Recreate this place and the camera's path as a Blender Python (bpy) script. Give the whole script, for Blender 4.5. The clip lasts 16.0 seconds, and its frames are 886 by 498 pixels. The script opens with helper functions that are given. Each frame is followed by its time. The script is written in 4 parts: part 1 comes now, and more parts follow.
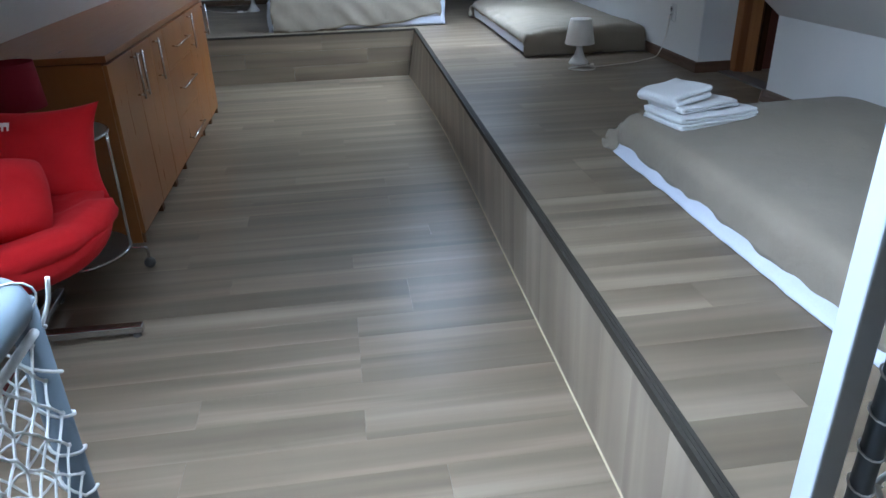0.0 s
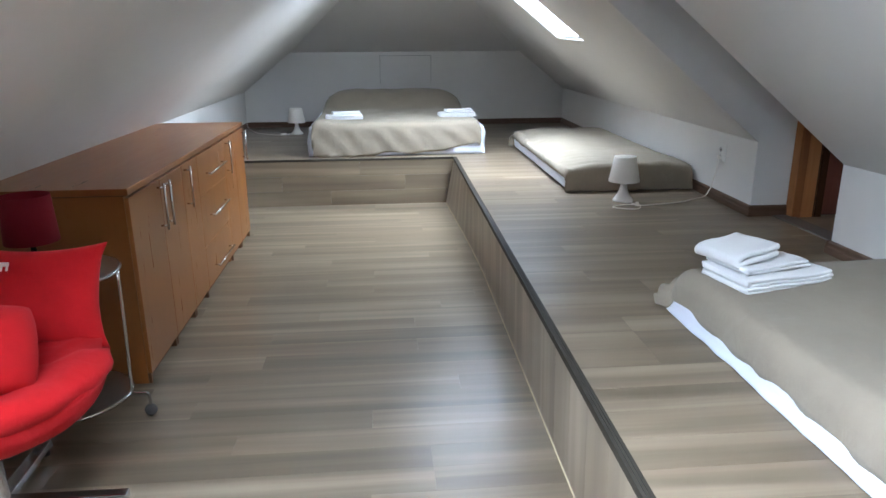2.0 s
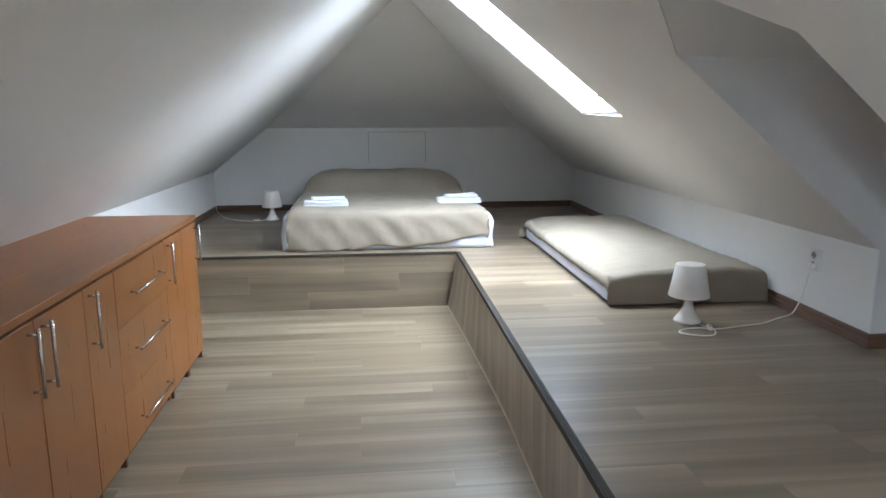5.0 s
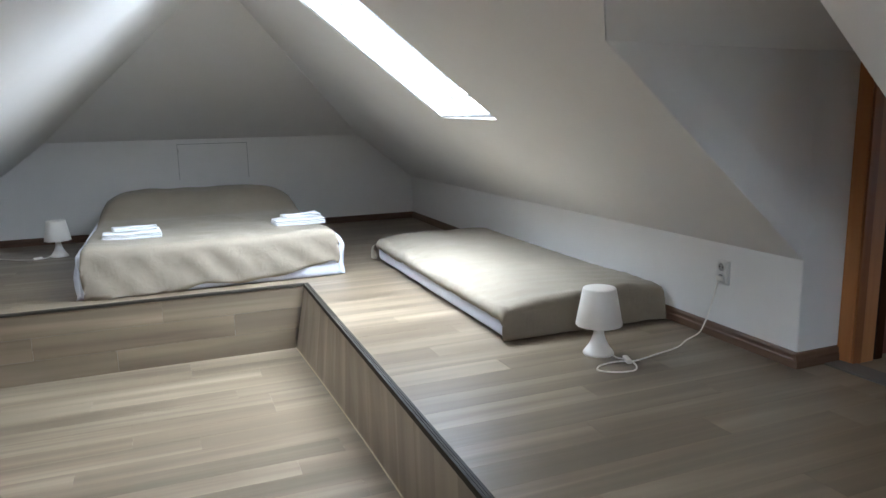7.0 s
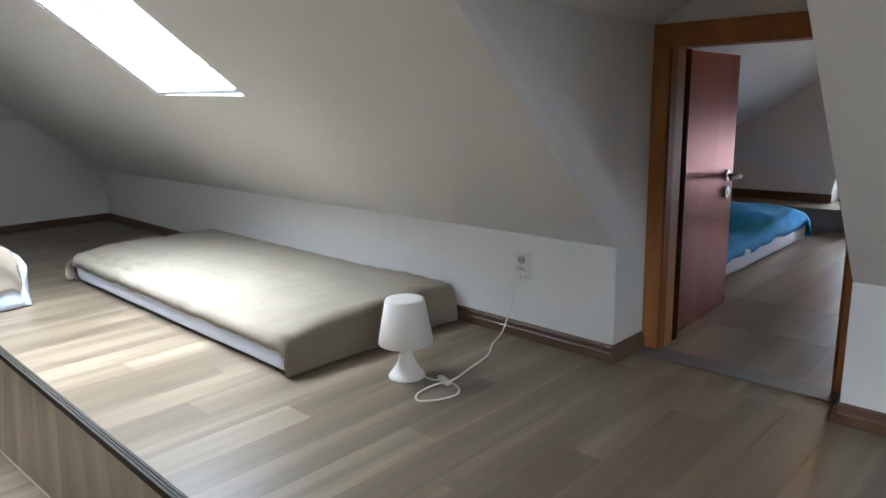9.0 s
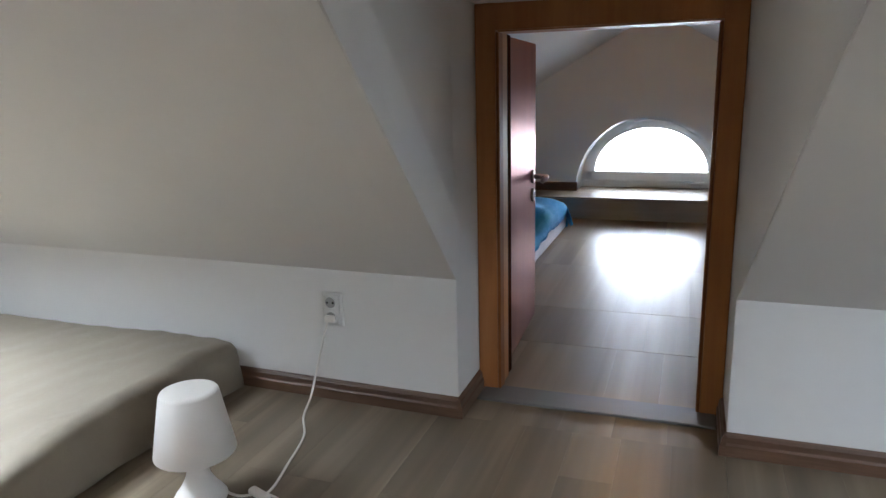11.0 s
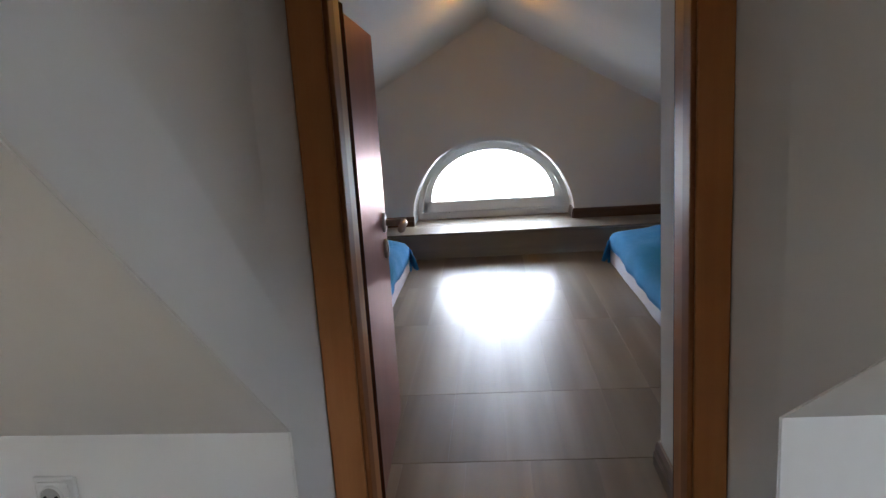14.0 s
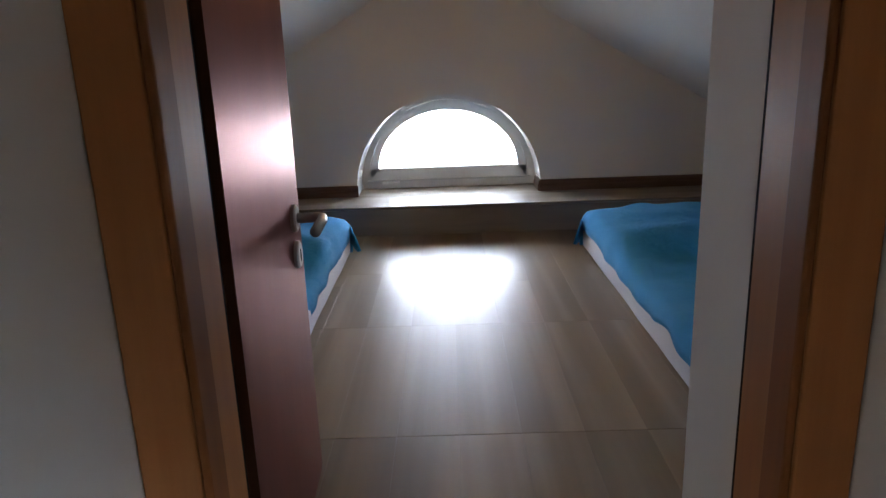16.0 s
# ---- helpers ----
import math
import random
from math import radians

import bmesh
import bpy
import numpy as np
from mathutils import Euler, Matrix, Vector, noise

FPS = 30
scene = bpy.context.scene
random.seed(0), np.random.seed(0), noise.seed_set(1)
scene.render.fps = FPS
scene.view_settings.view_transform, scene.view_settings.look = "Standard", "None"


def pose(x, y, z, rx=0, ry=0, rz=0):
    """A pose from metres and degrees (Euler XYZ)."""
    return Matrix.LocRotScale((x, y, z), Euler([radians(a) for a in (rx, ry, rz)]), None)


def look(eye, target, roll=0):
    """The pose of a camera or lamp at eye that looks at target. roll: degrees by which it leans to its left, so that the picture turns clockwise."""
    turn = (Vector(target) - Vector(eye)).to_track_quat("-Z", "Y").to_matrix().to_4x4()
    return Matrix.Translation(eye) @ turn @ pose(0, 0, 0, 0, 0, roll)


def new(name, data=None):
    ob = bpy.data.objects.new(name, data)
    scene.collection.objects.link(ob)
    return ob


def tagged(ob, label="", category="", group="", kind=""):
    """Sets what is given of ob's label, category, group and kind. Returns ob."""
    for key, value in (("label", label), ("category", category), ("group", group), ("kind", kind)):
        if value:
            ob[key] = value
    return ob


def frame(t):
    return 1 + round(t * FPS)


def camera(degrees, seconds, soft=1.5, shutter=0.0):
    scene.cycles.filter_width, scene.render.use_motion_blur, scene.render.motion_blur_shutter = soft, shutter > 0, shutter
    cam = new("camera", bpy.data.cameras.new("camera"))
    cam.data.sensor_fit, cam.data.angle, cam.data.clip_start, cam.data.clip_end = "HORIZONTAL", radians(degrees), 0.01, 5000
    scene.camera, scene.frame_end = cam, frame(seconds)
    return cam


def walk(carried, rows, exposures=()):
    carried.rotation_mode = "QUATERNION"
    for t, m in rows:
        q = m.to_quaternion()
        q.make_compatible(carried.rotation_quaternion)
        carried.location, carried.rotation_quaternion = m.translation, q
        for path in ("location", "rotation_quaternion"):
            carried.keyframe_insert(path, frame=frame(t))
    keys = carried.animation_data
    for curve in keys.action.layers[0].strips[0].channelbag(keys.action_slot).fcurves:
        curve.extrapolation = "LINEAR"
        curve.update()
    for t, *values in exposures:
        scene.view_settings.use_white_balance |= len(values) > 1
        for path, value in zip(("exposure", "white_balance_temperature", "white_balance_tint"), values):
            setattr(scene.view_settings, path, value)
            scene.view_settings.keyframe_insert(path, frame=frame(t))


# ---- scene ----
cam = camera(65.1, 16.0)
PATH = [
    (0, (0.039, 0.09, 1.273), (0.285, 1.873, 0.401), -1.7),
    (0.5, (0.046, 0.145, 1.286), (0.258, 1.977, 0.511), -0.4),
    (1, (0.058, 0.204, 1.3), (0.249, 2.07, 0.605), -0.4),
    (1.5, (0.064, 0.279, 1.313), (0.251, 2.167, 0.68), -0.5),
    (2, (0.082, 0.38, 1.32), (0.251, 2.289, 0.75), -0.4),
    (2.5, (0.097, 0.479, 1.323), (0.242, 2.407, 0.808), -0.2),
    (3, (0.111, 0.648, 1.331), (0.231, 2.587, 0.858), -0.0),
    (5.5, (0.017, 1.604, 1.315), (0.327, 3.546, 0.955), -0.2),
    (6, (-0.036, 1.768, 1.309), (0.424, 3.681, 0.947), -0.9),
    (6.5, (-0.038, 1.947, 1.313), (0.545, 3.825, 0.946), -1.1),
    (7, (-0.025, 2.137, 1.321), (0.702, 3.965, 0.961), -1.3),
    (7.5, (-0.031, 2.308, 1.309), (0.859, 4.063, 0.95), -0.8),
    (8, (-0.038, 2.479, 1.307), (1.063, 4.106, 0.929), -0.6),
    (8.5, (-0.035, 2.635, 1.268), (1.252, 4.119, 0.89), -0.4),
    (9, (0.029, 2.793, 1.294), (1.451, 4.136, 0.877), -1.1),
    (11.5, (0.474, 3.469, 1.32), (2.37, 3.902, 0.854), -1.5),
    (12, (0.606, 3.558, 1.315), (2.536, 3.785, 0.843), -2.0),
    (12.5, (0.758, 3.586, 1.307), (2.696, 3.752, 0.841), -3.1),
    (13, (0.877, 3.602, 1.303), (2.828, 3.787, 0.903), -3.6),
    (13.5, (0.995, 3.607, 1.284), (2.951, 3.775, 0.902), -3.3),
    (14, (1.153, 3.622, 1.26), (3.106, 3.774, 0.859), -3.7),
    (14.5, (1.319, 3.631, 1.245), (3.267, 3.758, 0.811), -3.6),
    (15, (1.404, 3.643, 1.277), (3.344, 3.732, 0.798), -3.3),
    (15.5, (1.528, 3.642, 1.26), (3.463, 3.697, 0.755), -2.9),
    (16, (1.696, 3.623, 1.244), (3.626, 3.649, 0.717), -2.1),
]
EXPOSURES = [(0.0, -0.55, 5500, 9), (0.5, -0.40, 5600, 10), (1.0, -0.11, 5800, 11), (1.5, 0.06, 5900, 11), (2.5, 0.40, 6200, 11), (5.5, 0.36, 6150, 11), (8.0, 0.24, 6250, 11), (9.0, 0.32, 6250, 11), (11.5, 0.38, 6400, 12), (13.5, 0.44, 6450, 12), (14.5, 0.38, 6450, 12), (16.0, 0.34, 6450, 13)]
walk(cam, [(t, look(eye, target, roll)) for t, eye, target, roll in PATH], EXPOSURES)

# ---- world, sun, window light ----
SUN_UP, SUN_ROUND = radians(48), radians(250)
world = bpy.data.worlds.new("sky")
scene.world = world
world.use_nodes = True
wn = world.node_tree.nodes
wn.clear()
sky = wn.new("ShaderNodeTexSky")
sky.sky_type, sky.sun_disc = "NISHITA", False
sky.sun_elevation, sky.sun_rotation, sky.dust_density, sky.air_density = SUN_UP, SUN_ROUND, 4.0, 1.0
wb = wn.new("ShaderNodeBackground")
wb.inputs["Strength"].default_value = 0.15
wo = wn.new("ShaderNodeOutputWorld")
world.node_tree.links.new(sky.outputs[0], wb.inputs[0])
world.node_tree.links.new(wb.outputs[0], wo.inputs[0])

sun_data = bpy.data.lights.new("sun", "SUN")
sun_data.energy, sun_data.angle, sun_data.color = 0.5, radians(25), (1.0, 0.96, 0.9)
sun = new("sun", sun_data)
sun.matrix_world = look((-20, -8, 25), (0, 3, 0))


def window_light(name, eye, target, sx, sy, watts, color, spread=180):
    d = bpy.data.lights.new(name, "AREA")
    d.shape, d.size, d.size_y, d.energy, d.color = "RECTANGLE", sx, sy, watts, color
    d.spread = radians(spread)
    o = new(name, d)
    o.matrix_world = look(eye, target)
    return o


# plan
P = 0.39                      # platform height
XL, ZL = -1.45, 0.79          # left knee wall
ZR = 0.797                    # right knee wall top
FAR, NEAR = 8.65, -2.4
HIP_Z, HIP_S = 1.222, 0.54
SL, SR = 0.80, 0.79           # roof slopes
A0, A1, AZ = 3.232, 3.942, 1.535   # door alcove
DX = 2.315                    # door frame front
SKY_Y0, SKY_Y1, SKY_X0, SKY_X1 = 5.18, 5.86, 1.455, 0.50


def xk(y):
    return 2.098 if y < 3.94 else 2.098 + (y - 3.94) * 0.033


def zl(x):
    return ZL + SL * (x - XL)


def zr(x, y):
    return ZR + SR * (xk(y) - x)


def ridge(y):
    x = (ZR + SR * xk(y) - ZL + SL * XL) / (SL + SR)
    return Vector((x, y, zl(x)))


def edge_x(y):
    return 0.603 + (y - 0.8) * 0.0172


Y_BACK = 6.205                # back platform step

def slope_light(name, sign, x0, x1, y0, y1, zf, watts, color, spread, aim):
    """Daylight in the opening of a roof window."""
    nrm = Vector((sign * (SR if sign > 0 else SL), 0, 1)).normalized()
    c = Vector(((x0 + x1) / 2, (y0 + y1) / 2, (zf(x0) + zf(x1)) / 2)) + nrm * 0.30
    size = math.hypot(x1 - x0, zf(x1) - zf(x0))
    return window_light(name, c + Vector((0, 0, 0.12)), c - nrm * aim - Vector((0, 0, 1 - aim)), y1 - y0 + 0.35, size + 0.3, watts, color, spread)


NL0, NL1, NLY0, NLY1 = -0.82, 0.10, 0.68, 1.40       # assumed roof window above the stair, unseen, added for the daylight there
slope_light("skylight_daylight", 1, SKY_X0, SKY_X1, SKY_Y0, SKY_Y1, lambda x: zr(x, 5.5), 165, (0.75, 0.87, 1.0), 158, 0.16)
slope_light("assumed_skylight_daylight", -1, NL0 + 0.016, NL1 - 0.016, NLY0 + 0.02, NLY1 - 0.02, zl, 182, (0.72, 0.85, 1.0), 165, 0.16)
window_light("arch_window_daylight", (5.97, 3.632, 0.98), (4.8, 3.632, 0.70), 1.05, 0.7, 23, (0.74, 0.86, 1.0), 110)

# ---- materials ----


def material(name):
    m = bpy.data.materials.new(name)
    m.use_nodes = True
    nt = m.node_tree
    return m, nt.nodes, nt.links, nt.nodes["Principled BSDF"]


def coords(n, l, scale, jitter=False):
    tc = n.new("ShaderNodeTexCoord")
    mp = n.new("ShaderNodeMapping")
    mp.inputs["Scale"].default_value = scale
    if jitter:
        oi = n.new("ShaderNodeObjectInfo")
        mul = n.new("ShaderNodeVectorMath")
        mul.operation = "SCALE"
        mul.inputs[0].default_value = (37.0, 91.0, 53.0)
        l.new(oi.outputs["Random"], mul.inputs["Scale"])
        add = n.new("ShaderNodeVectorMath")
        l.new(tc.outputs["Object"], add.inputs[0])
        l.new(mul.outputs[0], add.inputs[1])
        l.new(add.outputs[0], mp.inputs["Vector"])
    else:
        l.new(tc.outputs["Object"], mp.inputs["Vector"])
    return mp.outputs[0]


def noise_node(n, l, vec, scale, detail=4, rough=0.55, distort=0.0):
    t = n.new("ShaderNodeTexNoise")
    t.inputs["Scale"].default_value, t.inputs["Detail"].default_value = scale, detail
    t.inputs["Roughness"].default_value, t.inputs["Distortion"].default_value = rough, distort
    l.new(vec, t.inputs["Vector"])
    return t.outputs["Fac"]


def ramp(n, l, fac, stops):
    r = n.new("ShaderNodeValToRGB")
    while len(r.color_ramp.elements) < len(stops):
        r.color_ramp.elements.new(0.5)
    for e, (p, c) in zip(r.color_ramp.elements, stops):
        e.position, e.color = p, (*c, 1) if len(c) == 3 else c
    l.new(fac, r.inputs[0])
    return r.outputs[0]


def mix(n, l, fac, a, b, mode="MIX"):
    m = n.new("ShaderNodeMix")
    m.data_type, m.blend_type = "RGBA", mode
    for sock, v in ((m.inputs[0], fac), (m.inputs[6], a), (m.inputs[7], b)):
        if isinstance(v, (int, float)):
            sock.default_value = v
        elif isinstance(v, tuple):
            sock.default_value = (*v, 1)
        else:
            l.new(v, sock)
    return m.outputs[2]


def bump(n, l, b, height, strength, distance=0.002):
    k = n.new("ShaderNodeBump")
    k.inputs["Strength"].default_value, k.inputs["Distance"].default_value = strength, distance
    l.new(height, k.inputs["Height"])
    l.new(k.outputs[0], b.inputs["Normal"])


def rough_range(n, l, b, fac, lo, hi):
    r = n.new("ShaderNodeMapRange")
    r.inputs[3].default_value, r.inputs[4].default_value = lo, hi
    l.new(fac, r.inputs[0])
    l.new(r.outputs[0], b.inputs["Roughness"])


def wood(name, dark, mid, light, stretch, lo=0.3, hi=0.45, grain=1.0, vary=0.35, jitter=True, spec=0.5, ripple=0.0):
    """stretch: scale of the object's axes, small along the grain."""
    m, n, l, b = material(name)
    v = coords(n, l, stretch, jitter)
    broad = noise_node(n, l, v, 1.0, 3, 0.5, 0.4)
    fine = noise_node(n, l, v, 7.0, 6, 0.65, 0.2)
    c = ramp(n, l, broad, [(0.28, dark), (0.5, mid), (0.74, light)])
    f = ramp(n, l, fine, [(0.3, (0.72, 0.70, 0.68)), (0.65, (1.0, 1.0, 1.0))])
    c = mix(n, l, 0.55 * grain, c, f, "MULTIPLY")
    if jitter:
        oi = n.new("ShaderNodeObjectInfo")
        t = ramp(n, l, oi.outputs["Random"], [(0.0, (1 - vary,) * 3), (1.0, (1.0, 1.0, 1.0))])
        c = mix(n, l, 1.0, c, t, "MULTIPLY")
    l.new(c, b.inputs["Base Color"])
    rough_range(n, l, b, fine, lo, hi)
    b.inputs["Specular IOR Level"].default_value = spec
    if ripple:
        h = n.new("ShaderNodeMath")
        h.operation = "MULTIPLY_ADD"
        h.inputs[1].default_value = 0.02
        l.new(fine, h.inputs[0])
        l.new(broad, h.inputs[2])
        bump(n, l, b, h.outputs[0], 0.6, ripple)
    else:
        bump(n, l, b, fine, 0.08 * grain, 0.001)
    return m


def paint(name, color, rough=0.85, tone=0.05, relief=0.15, scale=2.0):
    m, n, l, b = material(name)
    v = coords(n, l, (1, 1, 1))
    a = noise_node(n, l, v, scale, 4, 0.6)
    g = noise_node(n, l, v, 160.0, 3, 0.6)
    lo = tuple(c * (1 - tone) for c in color)
    l.new(ramp(n, l, a, [(0.3, lo), (0.7, color)]), b.inputs["Base Color"])
    rough_range(n, l, b, g, rough - 0.08, rough)
    bump(n, l, b, g, relief, 0.001)
    return m


def cloth(name, color, weave=900.0, tone=0.12, rough=0.95, sheen=0.3, fold=0.0):
    m, n, l, b = material(name)
    v = coords(n, l, (1, 1, 1))
    a = noise_node(n, l, v, 5.0, 5, 0.6)
    g = noise_node(n, l, v, weave, 2, 0.5)
    lo = tuple(c * (1 - tone) for c in color)
    c = ramp(n, l, a, [(0.3, lo), (0.7, color)])
    l.new(mix(n, l, 0.12, c, ramp(n, l, g, [(0.3, (0.4, 0.4, 0.4)), (0.7, (1, 1, 1))]), "MULTIPLY"), b.inputs["Base Color"])
    b.inputs["Roughness"].default_value = rough
    b.inputs["Sheen Weight"].default_value = sheen
    b.inputs["Specular IOR Level"].default_value = 0.2
    w = noise_node(n, l, v, 14.0, 4, 0.55, 0.8)
    h = n.new("ShaderNodeMath")
    h.operation = "MULTIPLY_ADD"
    l.new(g, h.inputs[0])
    h.inputs[1].default_value = 0.12
    l.new(w, h.inputs[2])
    bump(n, l, b, h.outputs[0], 0.35 + fold, 0.012)
    return m


def plain(name, color, rough=0.4, metal=0.0, spec=0.5, mottled=0.06):
    m, n, l, b = material(name)
    v = coords(n, l, (1, 1, 1))
    a = noise_node(n, l, v, 24.0, 4, 0.6)
    l.new(ramp(n, l, a, [(0.3, tuple(c * (1 - mottled) for c in color)), (0.7, color)]), b.inputs["Base Color"])
    rough_range(n, l, b, a, max(rough - 0.05, 0.03), rough + 0.05)
    b.inputs["Metallic"].default_value = metal
    b.inputs["Specular IOR Level"].default_value = spec
    return m


def glass(name, color=(1, 1, 1), rough=0.0):
    m, n, l, b = material(name)
    b.inputs["Base Color"].default_value = (*color, 1)
    b.inputs["Transmission Weight"].default_value = 1.0
    b.inputs["Roughness"].default_value = rough
    b.inputs["IOR"].default_value = 1.45
    return m


WALL = paint("white_wall_paint", (0.76, 0.745, 0.715))
ROOF = paint("white_ceiling_paint", (0.76, 0.745, 0.715), tone=0.04)
BOARD = wood("greige_oak_laminate", (0.130, 0.096, 0.062), (0.192, 0.146, 0.097), (0.325, 0.260, 0.184), (0.45, 9.0, 9.0), 0.27, 0.36, grain=0.35, vary=0.2, ripple=0.0035)
# copy of BOARD's laminate, lighter and glossier to show the window's brightness
BOARD_SHINE = wood("greige_oak_laminate_small_room", (0.175, 0.125, 0.078), (0.245, 0.182, 0.119), (0.36, 0.278, 0.192), (0.35, 8.0, 8.0), 0.29, 0.37, grain=0.12, vary=0.10, spec=0.4)
BOARD_SHINE.node_tree.nodes["Principled BSDF"].inputs["Coat Weight"].default_value = 0.14
BOARD_SHINE.node_tree.nodes["Principled BSDF"].inputs["Coat Roughness"].default_value = 0.19
BOARD_UP = wood("greige_oak_riser", (0.20, 0.158, 0.112), (0.29, 0.235, 0.172), (0.43, 0.36, 0.275), (7.0, 7.0, 0.55), 0.28, 0.42, grain=0.4, vary=0.16)
BOARD_Y = wood("greige_oak_ledge", (0.20, 0.158, 0.112), (0.29, 0.235, 0.172), (0.43, 0.36, 0.275), (8.0, 0.6, 8.0), 0.42, 0.55, grain=0.35, vary=0.2)
JOINT_PALE = plain("pale_board_joint", (0.20, 0.155, 0.108), 0.6)
JOINT = plain("dark_board_joint", (0.15, 0.12, 0.09), 0.8)
SKIRT = wood("dark_brown_skirting", (0.085, 0.043, 0.024), (0.12, 0.064, 0.037), (0.16, 0.088, 0.053), (2.0, 2.0, 30.0), 0.35, 0.5, jitter=False)
CHERRY = wood("cherry_veneer", (0.205, 0.072, 0.016), (0.235, 0.085, 0.020), (0.265, 0.099, 0.025), (5.0, 5.0, 0.5), 0.24, 0.34, grain=0.25, jitter=False)
CHERRY_TOP = wood("cherry_top_veneer", (0.205, 0.072, 0.016), (0.235, 0.085, 0.020), (0.265, 0.099, 0.025), (5.0, 0.5, 5.0), 0.24, 0.34, grain=0.25, jitter=False)
CHERRY_EDGE = plain("dark_cherry_edge_and_shadow", (0.10, 0.042, 0.016), 0.5)
FRAME_WOOD = wood("orange_brown_door_frame", (0.32, 0.125, 0.040), (0.385, 0.155, 0.052), (0.44, 0.188, 0.066), (14.0, 14.0, 0.8), 0.42, 0.52, grain=0.6, jitter=False, spec=0.2)
# darker copy of FRAME_WOOD: the groove's shade is put into the colour
FRAME_DARK = wood("brown_frame_moulding", (0.19, 0.066, 0.018), (0.23, 0.083, 0.024), (0.27, 0.10, 0.03), (14.0, 14.0, 0.8), 0.5, 0.6, grain=0.6, jitter=False, spec=0.2)
LEAF_WOOD = wood("red_brown_door_leaf", (0.135, 0.045, 0.031), (0.16, 0.055, 0.038), (0.185, 0.065, 0.046), (8.0, 8.0, 0.6), 0.34, 0.40, grain=0.4, jitter=False)
LEAF_WOOD.node_tree.nodes["Principled BSDF"].inputs["Specular Tint"].default_value = (1.0, 0.5, 0.45, 1)
LEAF_WOOD.node_tree.nodes["Principled BSDF"].inputs["Specular IOR Level"].default_value = 0.1
LEAF_WOOD.node_tree.nodes["Principled BSDF"].inputs["Metallic"].default_value = 0.38
COVER = cloth("taupe_bedspread", (0.285, 0.240, 0.182), 700.0, sheen=0.1)
SHEET = cloth("white_sheet", (0.63, 0.67, 0.76), 900.0, tone=0.04)
TERRY = cloth("white_terry", (0.82, 0.82, 0.82), 260.0, tone=0.05, sheen=0.5)
RED = cloth("red_fabric", (0.56, 0.012, 0.016), 600.0, tone=0.14, sheen=0.02)
RED_SHADE = cloth("dark_red_shade_fabric", (0.22, 0.012, 0.022), 700.0, tone=0.12, sheen=0.0)
BLUE = cloth("turquoise_sheet", (0.028, 0.29, 0.64), 900.0, tone=0.14, sheen=0.04, fold=0.25)
CHROME = plain("brushed_chrome", (0.62, 0.62, 0.63), 0.22, 1.0)
STEEL = plain("satin_steel", (0.52, 0.50, 0.46), 0.32, 1.0)
NOSING = plain("dark_anodised_strip", (0.038, 0.033, 0.026), 0.65, 0.0, spec=0.15)
STRIP = plain("grey_metal_and_gap_shade", (0.16, 0.155, 0.15), 0.42, 0.4)
BEAD = plain("pale_beige_bead", (0.52, 0.42, 0.28), 0.5)
PLASTIC = plain("white_lamp_plastic", (0.84, 0.80, 0.74), 0.4, mottled=0.03)
SOCKET = plain("white_socket_plastic", (0.74, 0.73, 0.70), 0.35, mottled=0.03)
RECESS = plain("shaded_socket_recess", (0.36, 0.35, 0.33), 0.6)
GAP = plain("dark_brown_gap", (0.045, 0.018, 0.009), 0.95, spec=0.0)
DARK = plain("dark_hole", (0.018, 0.014, 0.012), 0.92, spec=0.05)
TUBE = plain("grey_foam_tube", (0.115, 0.14, 0.16), 0.45)
NET = cloth("white_net_cord", (0.72, 0.71, 0.68), 500.0, tone=0.15)
POST = paint("white_gloss_post", (0.60, 0.64, 0.69), 0.4, relief=0.03)
UPVC = plain("white_window_plastic", (0.72, 0.73, 0.74), 0.3, mottled=0.03)
GLASS = glass("clear_glass")
TABLE_GLASS = glass("grey_table_glass", (0.72, 0.73, 0.71), 0.32)
RUBBER = plain("grey_rubber", (0.07, 0.065, 0.06), 0.6)
PALE_INK = plain("pale_embroidery", (0.80, 0.66, 0.62), 0.9)

# ---- mesh helpers ----


def finish(bm, name, mat, smooth=False):
    bmesh.ops.recalc_face_normals(bm, faces=bm.faces)
    me = bpy.data.meshes.new(name)
    bm.to_mesh(me)
    bm.free()
    for m in mat if isinstance(mat, (list, tuple)) else (mat,):
        me.materials.append(m)
    if smooth:
        for p in me.polygons:
            p.use_smooth = True
    return me


def part(name, bm, mat, parent=None, label="", smooth=False, m=None):
    o = new(name, finish(bm, name, mat, smooth))
    if parent is not None:
        o.parent = parent
    if m is not None:
        o.matrix_basis = m
    if label:
        o["label"] = label
    return o


def thing(name, m, label, category, group=""):
    o = new(name)
    o.empty_display_size = 0.1
    o.matrix_basis = m
    return tagged(o, label, category, group)


def structure(name, bm, mat, label="", category="", smooth=False):
    o = part(name, bm, mat, smooth=smooth)
    return tagged(o, label, category, kind="structure")


def box(bm, x0, x1, y0, y1, z0, z1, bevel=0.0, seg=1):
    n0 = set(bm.verts)
    r = bmesh.ops.create_cube(bm, size=1.0, matrix=Matrix.LocRotScale(((x0 + x1) / 2, (y0 + y1) / 2, (z0 + z1) / 2), None, (x1 - x0, y1 - y0, z1 - z0)))
    if bevel:
        es = {e for v in r["verts"] for e in v.link_edges}
        bmesh.ops.bevel(bm, geom=list(es), offset=bevel, segments=seg, profile=0.5, affect="EDGES")
    return [v for v in bm.verts if v not in n0]


def boxed(*a, **k):
    bm = bmesh.new()
    box(bm, *a, **k)
    return bm


def turn(bm, verts, m):
    bmesh.ops.transform(bm, matrix=m, verts=verts)


